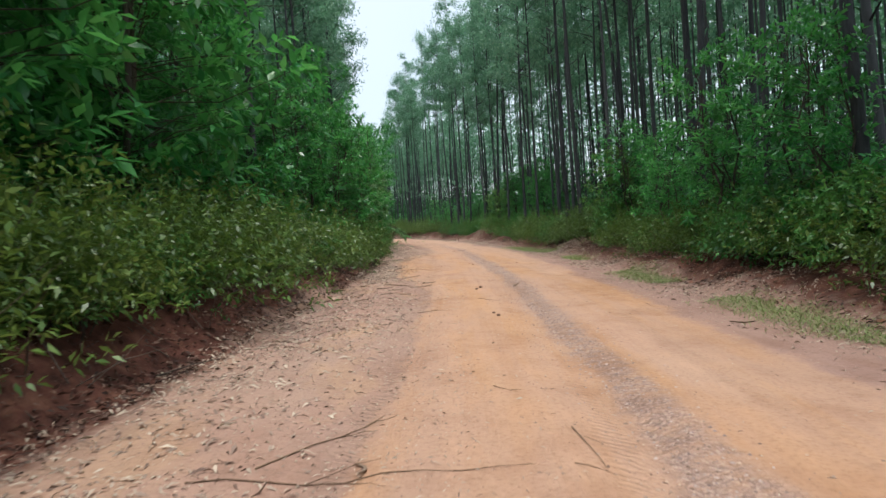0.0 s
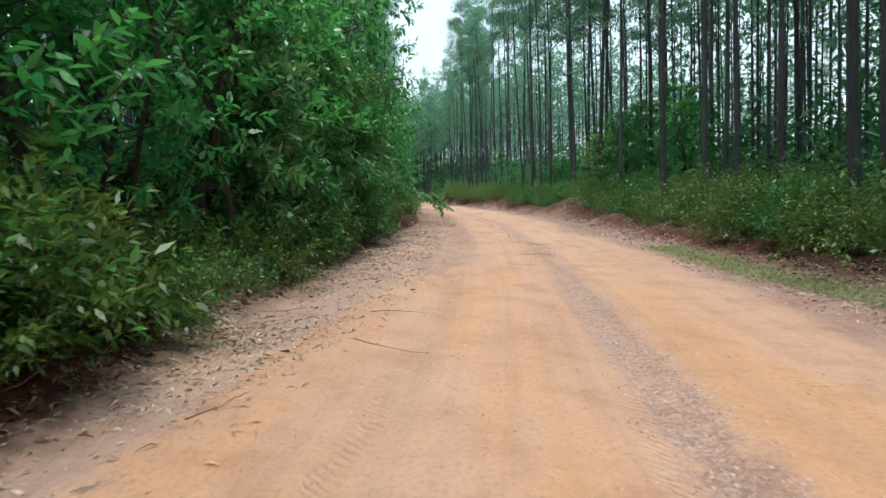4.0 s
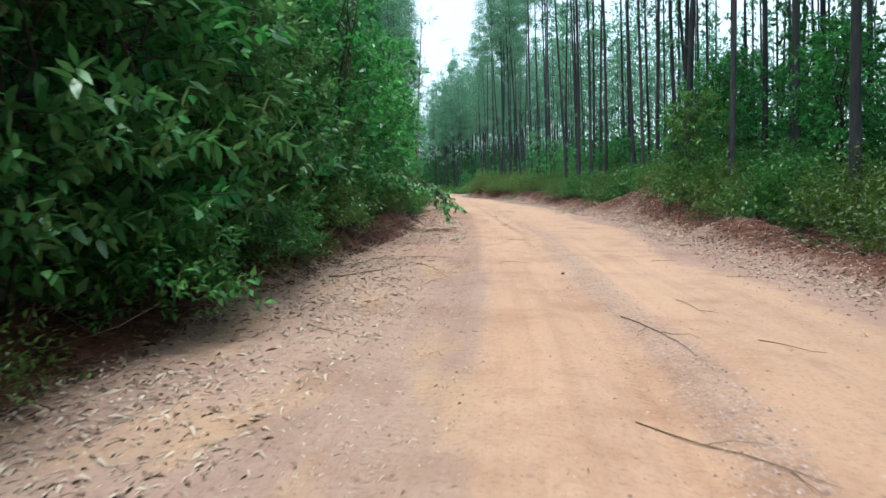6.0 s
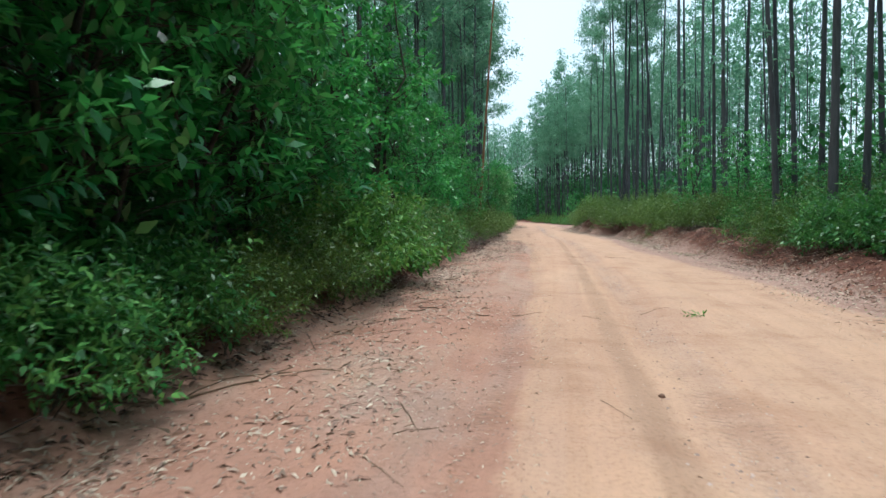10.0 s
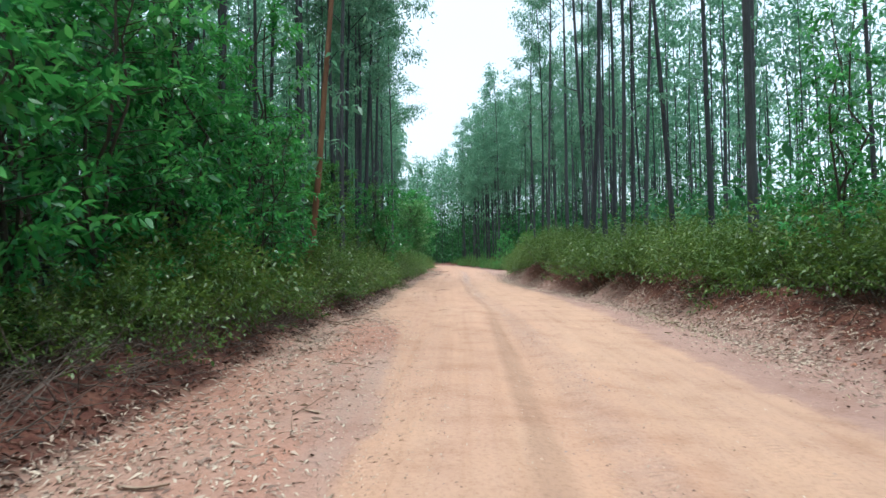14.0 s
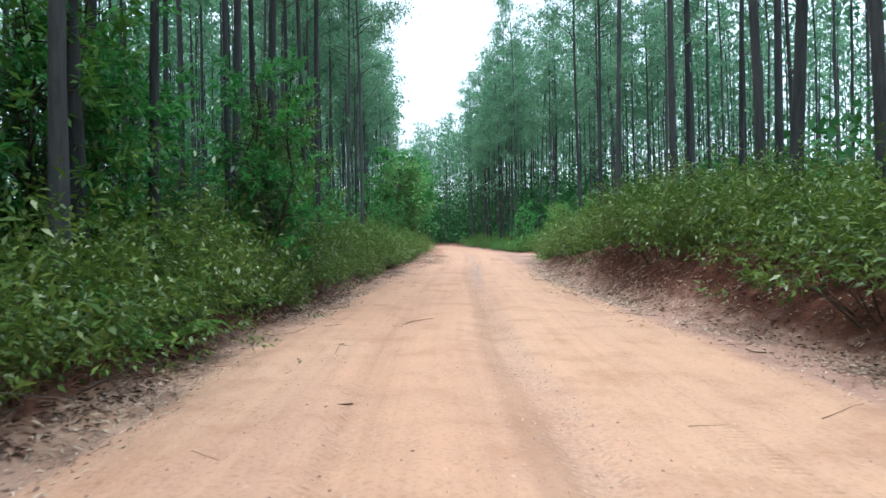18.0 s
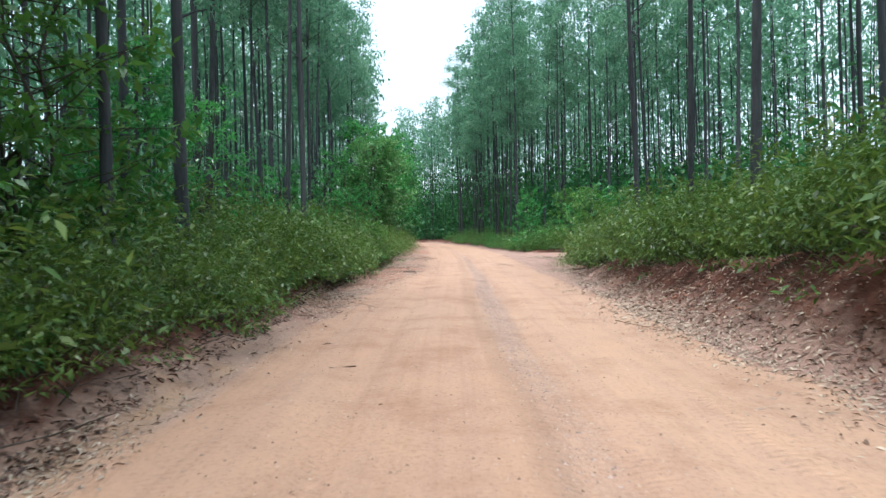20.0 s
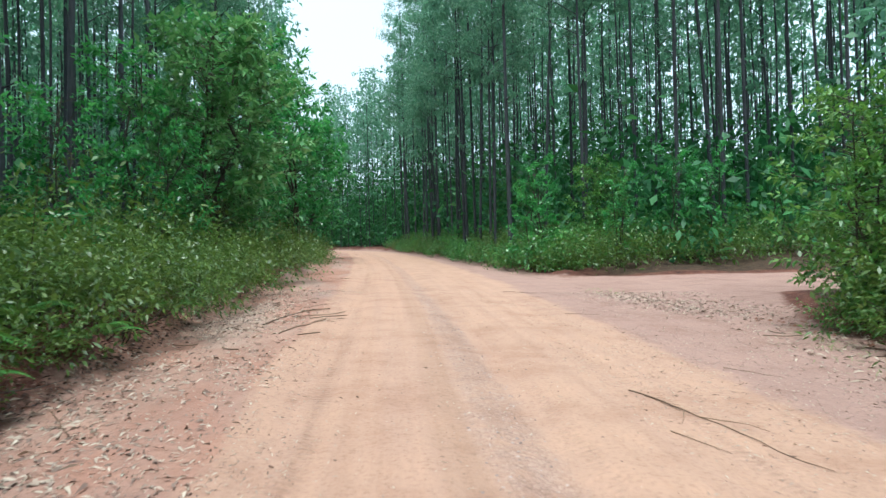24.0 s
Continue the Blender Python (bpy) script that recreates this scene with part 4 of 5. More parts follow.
    # crowns that hang over the ditch
    for y, sc in ((50.8, 0.8), (52.6, 0.78), (54.4, 0.82), (56.2, 0.8), (58.0, 0.82), (59.6, 0.75)):
        sapling(y, float(along(LEFT_GREEN, y)) - rng.uniform(0.9, 1.2), sc, 9, None, "young broadleaf tree that hangs over the ditch")
    # broad-leaved bushes added behind the red bank in place of the dark shade there
    for y in np.arange(42, 60, 0.7):
        bush(y, float(along(LEFT_GREEN, y)) - rng.uniform(1.0, 1.7), rng.uniform(0.9, 1.25), (2, 4)[rng.integers(2)], True)
    sapling(53.0, 6.9, 0.8, 10, None, "bright green sapling on the bank")
    sapling(23.2, 5.9, 0.75, 10, None, "fresh green sapling on the verge")
    sapling(100.9, -3.5, 0.9, 0)
    sapling(101.9, -3.55, 0.85, 4)
    for y, lat, sc, k in ((93, -5.2, 0.9, 10), (97.5, -5.6, 1.1, 10), (104, -4.8, 1.0, 11), (108, -5.2, 1.2, 10)):
        sapling(y, lat, sc, k, None, "fresh green young tree at the edge of the wood")
    sapling(140.8, -5.3, 1.25, 12, None, "round young broadleaf tree with a dense fresh green crown")
    sapling(124.4, -2.95, 0.40, 10, None, "small bright green sapling among the roadside bushes")
    for y in np.arange(85, 101, 1.2):
        sapling(y, float(along(LEFT_GREEN, y)) - rng.uniform(2.0, 4.2), rng.uniform(0.65, 0.95), 20 + rng.integers(2))
    for y, lat, sc in ((88.5, -8.2, 1.0), (92.5, -8.0, 1.05), (96.5, -7.6, 0.85)):
        sapling(y, lat, sc, 9, None, "tall young broadleaf tree with a dense dark green crown")
    for y in np.arange(90, 140, 1.5):
        bush(y, float(along(LEFT_GREEN, y)) - rng.uniform(2.8, 4.4), rng.uniform(2.0, 2.6), (0, 1, 3)[rng.integers(3)], True)
    for y in np.arange(80, 165, 3.6):
        le = float(along(LEFT_GREEN, y))
        sapling(y + rng.uniform(-1.5, 1.5), le - rng.uniform(1.6, 4.0), rng.uniform(0.6, 1.0) + (0.3 if y > 138 else 0))
    # bushes on the right bank
    for y in np.arange(-2, 190, 1.15):
        re = float(along(RIGHT_GREEN, y))
        if abs(y - 141) < 6 or 126.5 < y < 136:
            continue
        big = np.interp(y, (0, 20, 40, 80, 90, 110, 124, 130, 160), (1.2, 1.15, 1.2, 1.2, 1.25, 1.35, 1.4, 1.3, 1.2))
        near = 0.5 if 84 < y < 124 else 0.0
        bush(y + rng.uniform(-0.5, 0.5), re + rng.uniform(1.4, 2.0) - near, big * rng.uniform(0.9, 1.15) * (1 + 0.3 * near), (0, 1, 3)[rng.integers(3)] if y > 84 else None)
        if rng.uniform() < 0.75:
            bush(y + rng.uniform(-0.5, 0.5), re + rng.uniform(2.7, 4.2), big * rng.uniform(1.1, 1.45), (0, 1, 3)[rng.integers(3)] if y > 84 else None, True)
    for y in np.arange(74, 128, 2.0):
        re = float(along(RIGHT_GREEN, y))
        bush(y + rng.uniform(-0.6, 0.6), re + rng.uniform(4.6, 7.0), rng.uniform(1.5, 2.0), None, True)
    for y in np.arange(75, 84, 3.0):
        sapling(y + rng.uniform(-1, 1), float(along(RIGHT_GREEN, y)) + rng.uniform(2.6, 5.5), rng.uniform(0.45, 0.62), 1)
    # taller young trees on the right
    for y in np.arange(3, 24, 1.3):
        sapling(y, rng.uniform(6.0, 7.6), rng.uniform(0.62, 0.9) * np.interp(y, (3, 9), (0.75, 1.0)), (1, 0, 1)[rng.integers(3)])
    for y, lat, sc, k in ((133.6, 6.7, 0.80, 10), (134.8, 8.2, 0.72, 11), (136.0, 9.4, 0.8, 10), (137.2, 10.2, 0.8, 11)):
        sapling(y, lat, sc, k, None, "bright yellow-green young broadleaf tree at the side track's corner")
    for y, lat, sc in ((125.4, 5.8, 1.4), (126.6, 6.2, 1.5), (127.8, 6.4, 1.6), (129.0, 6.5, 1.6), (130.2, 6.5, 1.55), (131.4, 6.8, 1.5), (132.4, 7.4, 1.5), (129.0, 8.3, 1.9), (131.2, 8.4, 1.8), (133.4, 8.6, 1.7), (135.0, 9.8, 1.6), (133.2, 6.6, 0.8), (134.8, 7.9, 0.8), (136.4, 9.2, 0.8)):
        bush(y, lat, sc, 5 if sc < 1 else (0, 1, 3)[rng.integers(3)])
    for y, lat, sc in ((146, -5.6, 1.35), (158, -4.5, 1.5), (165, -4.3, 1.4), (170, -6, 1.2), (112, -6.5, 0.7), (71, 8.5, 0.5), (47, -6, 0.95), (66, -6.2, 0.95)):
        sapling(y, lat, sc, 9, None, "tall young broadleaf tree with a dense dark green crown")
    for y, lat, sc in ((50.5, 9.8, 0.7), (54.5, 11.5, 0.85), (57.5, 9.6, 0.75), (60.5, 12.4, 0.9), (64.0, 10.4, 0.75), (67.0, 13.0, 0.9)):
        sapling(y, lat, sc, 9, None, "young broadleaf tree between the plantation trunks")
    for y, lat, sc in zip(rng.uniform(152, 186, 12), rng.uniform(9, 24, 12), rng.uniform(0.8, 1.25, 12)):
        sapling(y, lat, sc, 10 + rng.integers(2), None, "pale green young tree between the plantation trunks")
    # fresh green bushes close by the left edge
    for y, lat, sc in ((62.6, -3.6, 1.35), (63.7, -3.75, 1.55), (64.9, -4.0, 1.5), (61.6, -4.1, 1.3)):
        bush(y, lat, sc, 5)
    for y, lat, sc in ((6, 6.6, 0.5), (9, 6.4, 0.55), (12, 6.8, 0.62), (15, 6.6, 0.6), (18, 7.0, 0.6), (20, 6.6, 0.55), (25, 7.0, 0.5), (29, 7.2, 0.5), (44, 7.6, 0.45), (49, 7.2, 0.5), (53, 8.2, 0.5), (78, 7.6, 0.7), (80.5, 7.2, 0.78), (85.6, 6.7, 0.75), (87.2, 7.1, 0.85),
                       (85, 8.4, 0.5), (149, 9, 0.6), (153, 7, 0.55), (160, 7, 0.55), (168, 6.4, 0.7)):
        sapling(y, lat, sc, 3 if sc < 0.52 else None)
    for y in np.concatenate([np.arange(0, 26, 2.1), np.arange(96, 112, 2.4), np.arange(112, 129, 0.5), np.arange(128, 135, 2.4)]):
        le = float(along(LEFT_GREEN, y))
        x, yy = spot(y + rng.uniform(-0.8, 0.8), le - rng.uniform(0.0, 0.6) + (0.12 if y > 112 else 0.0))
        plant("fern", (("fronds", FERNS[rng.integers(2)]),), x, yy, rng.uniform(0, 360), rng.uniform(0.7, 1.2) * (0.85 if y > 112 else 1.0), "green fern with arching fronds at the track's edge", "fern", "roadside ferns", -0.25 if y > 112 else -0.1)
    # leaning tree with peeled orange bark
    x, y = -12.1, 86.9
    lean_tree = thing("eucalyptus_tree", "leaning gum tree with peeled orange bark beside the track", "tree", "plantation trees")
    line = np.array([(-0.03, -0.01, -0.2), (0.08, 0.03, 0.6), (0.21, 0.08, 1.6), (0.33, 0.13, 3.0), (0.45, 0.2, 5.0), (0.66, 0.3, 8.0), (0.9, 0.45, 11.5), (1.15, 0.6, 15.0)])
    part("trunk", build_mesh("trunk", [(*tube(line, np.linspace(0.092, 0.04, 8), 9), 0)], [BARK_ORANGE], True), lean_tree)
    O = line[rng.integers(3, 8, 40)] + rng.normal(0, 0.8, (40, 3))
    tagged(part("crown", build_mesh("crown", [(*sprigs(rng, O, unit(rng.normal(0, 1, (40, 3))), 0.8, 8, 0.3, 0.1, 0.6), 0)], [LEAF_GUM]), lean_tree), kind="stuff")
    lean_tree.matrix_basis = pose(x, y, float(land(x, y)))
    groups = [(*joined(pairs)[:2], i) for i, pairs in enumerate(thicket.values()) if pairs]
    tagged(new("thicket", build_mesh("thicket", groups, list(thicket))), "dense mixed green bushes behind the front row", "bushes", kind="stuff")
    # young growth in the depth of the wood
    n = 4700
    y = np.concatenate([rng.uniform(-4, 240, n - 1200), rng.uniform(160, 240, 1200)])
    side = np.where(rng.uniform(0, 1, n) < 0.58, 1, -1)
    off = np.where(y > 160, 2.0, 5.0) + 30 * rng.uniform(0, 1, n) ** 1.1
    lat = np.where(side > 0, along(RIGHT_GREEN, y) + off, along(LEFT_GREEN, y) - off)
    ok = ~((np.abs(y - 141 - 0.1 * lat) < 5) & (side > 0)) & ~((side > 0) & (y > 80) & (y < 118) & (off > 14))
    y, lat = y[ok], lat[ok]
    n, per = len(y), 26
    x = path_x(y) + lat
    base = np.stack([x, y, land(x, y)], 1)
    deep = np.clip((off[ok] - 12) / 18, 0, 1)
    tall = np.where(y > 160, 1.7, 1.0) * rng.uniform(1.4, 6.0, n) * (0.7 + 0.5 * vnoise(y * 0.12, lat * 0.12, 31)) * (1 + 0.9 * deep)
    idx = np.repeat(np.arange(n), per)
    u = rng.uniform(0, 1, n * per)
    P = base[idx] + np.stack([(1 + deep[idx]) * rng.normal(0, 0.55, n * per), (1 + deep[idx]) * rng.normal(0, 0.55, n * per), 0.2 + u * tall[idx]], 1)
    D = unit(rng.normal(0, 1, (n * per, 3)) + np.array([0, 0, 0.1]))
    N = unit(rng.normal(0, 0.5, (n * per, 3)) + np.array([0, 0, 1.0]))
    grow = 1 + 0.5 * deep[idx]
    v = leaf_cards(P, D, N, grow * rng.uniform(0.3, 0.65, n * per), grow * rng.uniform(0.14, 0.30, n * per))
    tagged(new("young_growth", build_mesh("young_growth", [(*v, 0)], [LEAF_WOOD])), "green saplings and shrubs among the plantation trunks", "undergrowth", kind="stuff")
    # deep thickets that close the view between the trunks
    n, per = 1900, 30
    y = rng.uniform(-10, 240, n)
    lat = np.where(rng.uniform(0, 1, n) < 0.55, 1, -1) * rng.uniform(20, 46, n)
    y, lat = np.concatenate([y, rng.uniform(160, 270, 800)]), np.concatenate([lat, rng.uniform(7, 40, 800)])
    y, lat = np.concatenate([y, rng.uniform(218, 290, 2200), rng.uniform(152, 205, 600), rng.uniform(203, 245, 700)]), np.concatenate([lat, rng.uniform(-40, 75, 2200), rng.uniform(9, 55, 600), rng.uniform(-40, 25, 700)])
    ok = ~((np.abs(y - 141 - 0.1 * lat) < 6) & (lat > 0)) & ~((np.abs(lat) < 6) & (y < 236))
    y, lat = y[ok], lat[ok]
    n = len(y)
    x = path_x(y) + lat
    idx = np.repeat(np.arange(n), per)
    P = np.stack([x, y, land(x, y)], 1)[idx] + np.stack([rng.normal(0, 1.3, n * per), rng.normal(0, 1.3, n * per), rng.uniform(0.05, 1, n * per) * (rng.uniform(2.5, 8.5, n) * np.where((y > 202) | ((y < 84) & (lat > 0)), 1.7, 1.0))[idx]], 1)
    D = unit(rng.normal(0, 1, (n * per, 3)))
    N = unit(rng.normal(0, 0.7, (n * per, 3)) + np.array([0, 0, 0.7]))
    v = leaf_cards(P, D, N, rng.uniform(0.4, 0.85, n * per), rng.uniform(0.2, 0.42, n * per))
    tagged(new("deep_thickets", build_mesh("deep_thickets", [(*v, 0)], [LEAF_WOOD])), "dark green thickets deep in the plantation", "undergrowth", kind="stuff")
    # low growth on the forest floor
    n = 60000
    y = rng.uniform(-4, 200, n)
    side = np.where(rng.uniform(0, 1, n) < 0.62, 1, -1)
    off = 2.2 + 22 * rng.uniform(0, 1, n) ** 1.4
    lat = np.where(side > 0, along(RIGHT_GREEN, y) + off, along(LEFT_GREEN, y) - off)
    keep = (vnoise(y * 0.5, lat * 0.5, 3) > -0.35) & ~((np.abs(y - 141 - 0.1 * lat) < 5) & (side > 0))
    y, lat = y[keep], lat[keep]
    n = len(y)
    x = path_x(y) + lat
    h = rng.uniform(0, 1, n) ** 1.3 * (0.75 + 0.6 * vnoise(y * 0.8, lat * 0.8, 4)) * 1.3
    P = np.stack([x, y, land(x, y) + np.maximum(h, 0.02)], 1)
    D = unit(rng.normal(0, 1, (n, 3)) + np.array([0, 0, 0.2]))
    N = unit(rng.normal(0, 0.5, (n, 3)) + np.array([0, 0, 1.0]))
    v = leaf_cards(P, D, N, rng.uniform(0.14, 0.34, n), rng.uniform(0.05, 0.12, n))
    tagged(new("undergrowth", build_mesh("undergrowth", [(*v, 0)], [LEAF_FINE])), "low green undergrowth on the forest floor", "undergrowth", kind="stuff")


build_undergrowth()


# ---- litter, pebbles and sticks ----
def build_litter():
    rng = np.random.default_rng(5)

    def lay(n, y0, y1, pick):
        y = rng.uniform(y0, y1, n)
        lat = pick(y, n)
        return y, lat

    ys, ls, sizes = [], [], []
    def strip(y):
        return np.clip(along(SHOULDER, y) - along(LEFT_EDGE, y) + 0.2, 0.5, 2.2)

    for n, pick in ((62000, lambda y, n: along(LEFT_EDGE, y) - 0.3 + strip(y) * np.abs(rng.normal(0, 0.6, n))),
                    (30000, lambda y, n: along(RIGHT_EDGE, y) - 0.1 + rng.normal(0, 0.5, n)),
                    (22000, lambda y, n: along(RIGHT_EDGE, y) + rng.uniform(0, 2.2, n)),
                    (26000, lambda y, n: along(RIGHT_EDGE, y) + rng.uniform(-0.7, 1.7, n)),
                    (36000, lambda y, n: along(LEFT_EDGE, y) - 0.2 + strip(y) * 1.1 * rng.uniform(0, 1, n) ** 1.3),
                    (18000, lambda y, n: along(RIGHT_EDGE, y) - 0.3 + np.abs(rng.normal(0, 0.7, n))),
                    (24000, lambda y, n: rng.uniform(-2.4, 4.2, n)),
                    (80000, lambda y, n: along(LEFT_EDGE, y) - 0.2 + 1.3 * strip(y) * rng.uniform(0, 1, n)),
                    (30001, lambda y, n: along(RIGHT_EDGE, y) + rng.uniform(-1.4, 1.4, n)),
                    (15000, lambda y, n: rng.uniform(1.7, 5.6, n))):
        y, lat = lay(n, *((82, 127) if n == 18000 else (117, 140) if n == 15000 else (-1, 140)), pick)
        sizes.append(np.full(n, 0.36 if n in (80000, 30001, 24000, 15000) else 0.6 if n == 36000 else 0.85))
        keep = (vnoise(y * 0.7, lat * 0.8, 21) > rng.uniform(-1.1, 0.5, n)) & ((rng.uniform(0, 1, n) < 0.55) | (y < 86) | (y > 112) | (lat > 0))
        sizes[-1] = sizes[-1][keep]
        ys.append(y[keep])
        ls.append(lat[keep])
    for middle, long, across, n in ((26.8, 1.7, 5.2, 9000), (56.5, 2.2, 5.9, 5000)):
        ys.append(rng.normal(middle, long, n))
        ls.append(rng.normal(across, 0.55, n))
        sizes.append(np.full(n, 0.7))
    y, lat = np.concatenate(ys), np.concatenate(ls)
    n = len(y)
    x = path_x(y) + lat
    size = np.where((lat > along(LEFT_EDGE, y) + 1.7) & (lat < along(RIGHT_EDGE, y) - 1.2), 0.42, 1.0) * 1.0
    size = np.minimum(size, np.concatenate(sizes))
    P = np.stack([x, y, surface(x, y) + rng.uniform(0.003, 0.022, n) * size], 1)
    a = rng.uniform(0, 6.28, n)
    D = unit(np.stack([np.cos(a), np.sin(a), rng.normal(0.05, 0.15, n)], 1))
    N = unit(rng.normal(0, 0.4, (n, 3)) + np.array([0, 0, 1.0]))
    v = leaf_cards(P, D, N, size * rng.uniform(0.06, 0.165, n), size * rng.uniform(0.014, 0.032, n), droop=0.4, fold=0.35)
    tagged(new("leaf_litter", build_mesh("leaf_litter", [(*v, 0)], [LITTER])), "dry brown and grey fallen leaves along the verges", "leaf litter", kind="stuff")

    # older, darker leaves under the bushes; their colour also holds the shade there
    n = 64000
    y = rng.uniform(-1, 142, n)
    left = rng.uniform(0, 1, n) < 0.68
    lat = np.where(left, along(LEFT_EDGE, y) - 0.05 - np.abs(rng.normal(0, 0.7, n)), along(RIGHT_EDGE, y) + 0.1 + np.abs(rng.normal(0, 0.8, n)))
    keep = left | ((y < 126) & (rng.uniform(0, 1, n) < 0.7))
    y, lat = y[keep], lat[keep]
    n = len(y)
    x = path_x(y) + lat
    a = rng.uniform(0, 6.28, n)
    D = unit(np.stack([np.cos(a), np.sin(a), rng.normal(0.1, 0.25, n)], 1))
    N = unit(rng.normal(0, 0.45, (n, 3)) + np.array([0, 0, 1.0]))
    v = leaf_cards(np.stack([x, y, surface(x, y) + rng.uniform(0.004, 0.03, n)], 1), D, N, rng.uniform(0.05, 0.12, n), rng.uniform(0.014, 0.032, n), droop=0.28, fold=0.3)
    tagged(new("old_leaf_litter", build_mesh("old_leaf_litter", [(*v, 0)], [MOULD])), "rotting red-brown leaves under the roadside bushes, darkened for the shade there", "leaf litter", kind="stuff")


build_litter()


OCTA = np.array([[1, 0, 0], [0, 1, 0], [-1, 0, 0], [0, -1, 0], [0, 0, 1], [0, 0, -1.0]])
OCTA_F = np.array([[0, 1, 4], [1, 2, 4], [2, 3, 4], [3, 0, 4], [1, 0, 5], [2, 1, 5], [3, 2, 5], [0, 3, 5]])


def lump_material(name, dark, light):
    m, n, l, p = material(name)
    geo = n.new("ShaderNodeNewGeometry")
    l.new(ramp(n, l, geo.outputs["Random Per Island"], [(0.0, dark), (1.0, light)]), p.inputs["Base Color"])
    p.inputs["Roughness"].default_value = 0.95
    return m


RED_LUMP = lump_material("red_clod", (0.075, 0.024, 0.015), (0.24, 0.10, 0.06))
DARK_LUMP = lump_material("dark_clod", (0.07, 0.04, 0.028), (0.13, 0.07, 0.048))
STRIP_GRIT = lump_material("strip_grit", (0.15, 0.10, 0.09), (0.44, 0.33, 0.29))
GRIT = lump_material("grit", (0.11, 0.062, 0.046), (0.46, 0.32, 0.24))


def lumps(rng, x, y, size, mat, name, label, category):
    n = len(x)
    V = OCTA[None] * size[:, None, None] * rng.uniform(0.6, 1.3, (n, 6, 1)) * np.array([1, 1, 0.65])
    a = rng.uniform(0, 6.28, n)
    c, s = np.cos(a)[:, None], np.sin(a)[:, None]
    V = np.stack([V[..., 0] * c - V[..., 1] * s, V[..., 0] * s + V[..., 1] * c, V[..., 2]], -1)
    V += np.stack([x, y, surface(x, y) + size * 0.05], 1)[:, None]
    F = (OCTA_F[None, :4] + (np.arange(n) * 6)[:, None, None]).reshape(-1, 3)
    tagged(new(name, build_mesh(name, [(V.reshape(-1, 3), F, 0)], [mat])), label, category, kind="stuff")


def build_lumps():
    rng = np.random.default_rng(9)
    n = 6500
    y = rng.uniform(0, 135, n)
    lat = along(RIGHT_EDGE, y) + 0.15 + np.abs(rng.normal(0.3, 0.6, n))
    keep = np.abs(y - 141) > 6
    lumps(rng, path_x(y[keep]) + lat[keep], y[keep], 0.008 + 0.045 * rng.uniform(0, 1, keep.sum()) ** 2.2, RED_LUMP, "earth_clods", "crumbled red earth along the banks", "earth")
    n = 30000
    y = rng.uniform(0, 142, n)
    lat = along(GRAVEL, y) + rng.normal(0, 0.16, n)
    keep = (along(GRAVEL_AMOUNT, y) * 1.1 + 0.6 * vnoise(y * 0.9, lat * 3, 63)) > rng.uniform(0.2, 1.3, n)
    y, lat = y[keep], lat[keep]
    lumps(rng, path_x(y) + lat, y, 0.005 + 0.013 * rng.uniform(0, 1, len(y)) ** 2.5, STRIP_GRIT, "gravel", "pink-grey gravel along the wheel track", "gravel")
    n = 52000
    y = rng.uniform(0, 142, n)
    pick = rng.uniform(0, 1, n)
    lat = np.where(pick < 0.40, rng.normal(1.05, 0.28, n) + 0.25 * vnoise(y * 0.1, 0 * y, 61), np.where(pick < 0.65, along(LEFT_EDGE, y) + 1.4 + rng.normal(0, 0.6, n), rng.uniform(-3.0, 4.4, n)))
    keep = vnoise(y * 0.45, lat * 1.2, 62) > rng.uniform(-0.9, 0.7, n)
    y, lat = y[keep], lat[keep]
    n = len(y)
    lumps(rng, path_x(y) + lat, y, 0.004 + 0.012 * rng.uniform(0, 1, n) ** 3, GRIT, "grit", "loose grit and crumbs of earth on the sand", "grit")


build_lumps()


def build_grass():
    """Pale low grass on the right verge near the start and in patches further on."""
    rng = np.random.default_rng(19)
    n = 40000
    y = np.concatenate([rng.uniform(4, 36, n - 5000), rng.uniform(60, 150, 5000)])
    lat = along(RIGHT_EDGE, y) - 0.15 + rng.normal(0, 0.28, n)
    keep = (vnoise(y * 0.35, lat * 0.6, 51) > np.where(y < 42, -0.25, 0.35))
    y, lat = y[keep], lat[keep]
    n = len(y)
    x = path_x(y) + lat
    a = rng.uniform(0, 6.28, n)
    D = unit(np.stack([np.cos(a), np.sin(a), rng.uniform(0.3, 1.6, n)], 1))
    N = unit(np.stack([-np.cos(a), -np.sin(a), np.full(n, 0.6)], 1))
    v = leaf_cards(np.stack([x, y, surface(x, y)], 1), D, N, rng.uniform(0.05, 0.15, n), rng.uniform(0.006, 0.014, n), droop=0.35)
    tagged(new("grass", build_mesh("grass", [(*v, 0)], [GRASS])), "thin pale green grass on the verge", "grass", kind="stuff")


GRASS = leaf_material("grass_blade", (0.10, 0.14, 0.05), (0.20, 0.24, 0.09), (0.36, 0.35, 0.18), 0.55)
build_grass()


def clod(x, y, size, seed):
    """A single lump of earth lying on the road."""
    rng = np.random.default_rng(seed)
    bm = bmesh.new()
    bmesh.ops.create_icosphere(bm, subdivisions=2, radius=size)
    for v in bm.verts:
        v.co *= 1 + 0.35 * noise.noise(v.co * (1.6 / size) + Vector((seed, 0, 0)))
        v.co.z *= 0.7
    me = bpy.data.meshes.new("earth_clod")
    bm.to_mesh(me)
    bm.free()
    me.materials.append(DARK_LUMP)
    ob = tagged(new("earth_clod", me), "dark lump of dry earth lying on the sand", "clod", "clods on the road")
    ob.matrix_basis = pose(x, y, float(surface(x, y)) + size * 0.4, 0, 0, rng.uniform(0, 360))


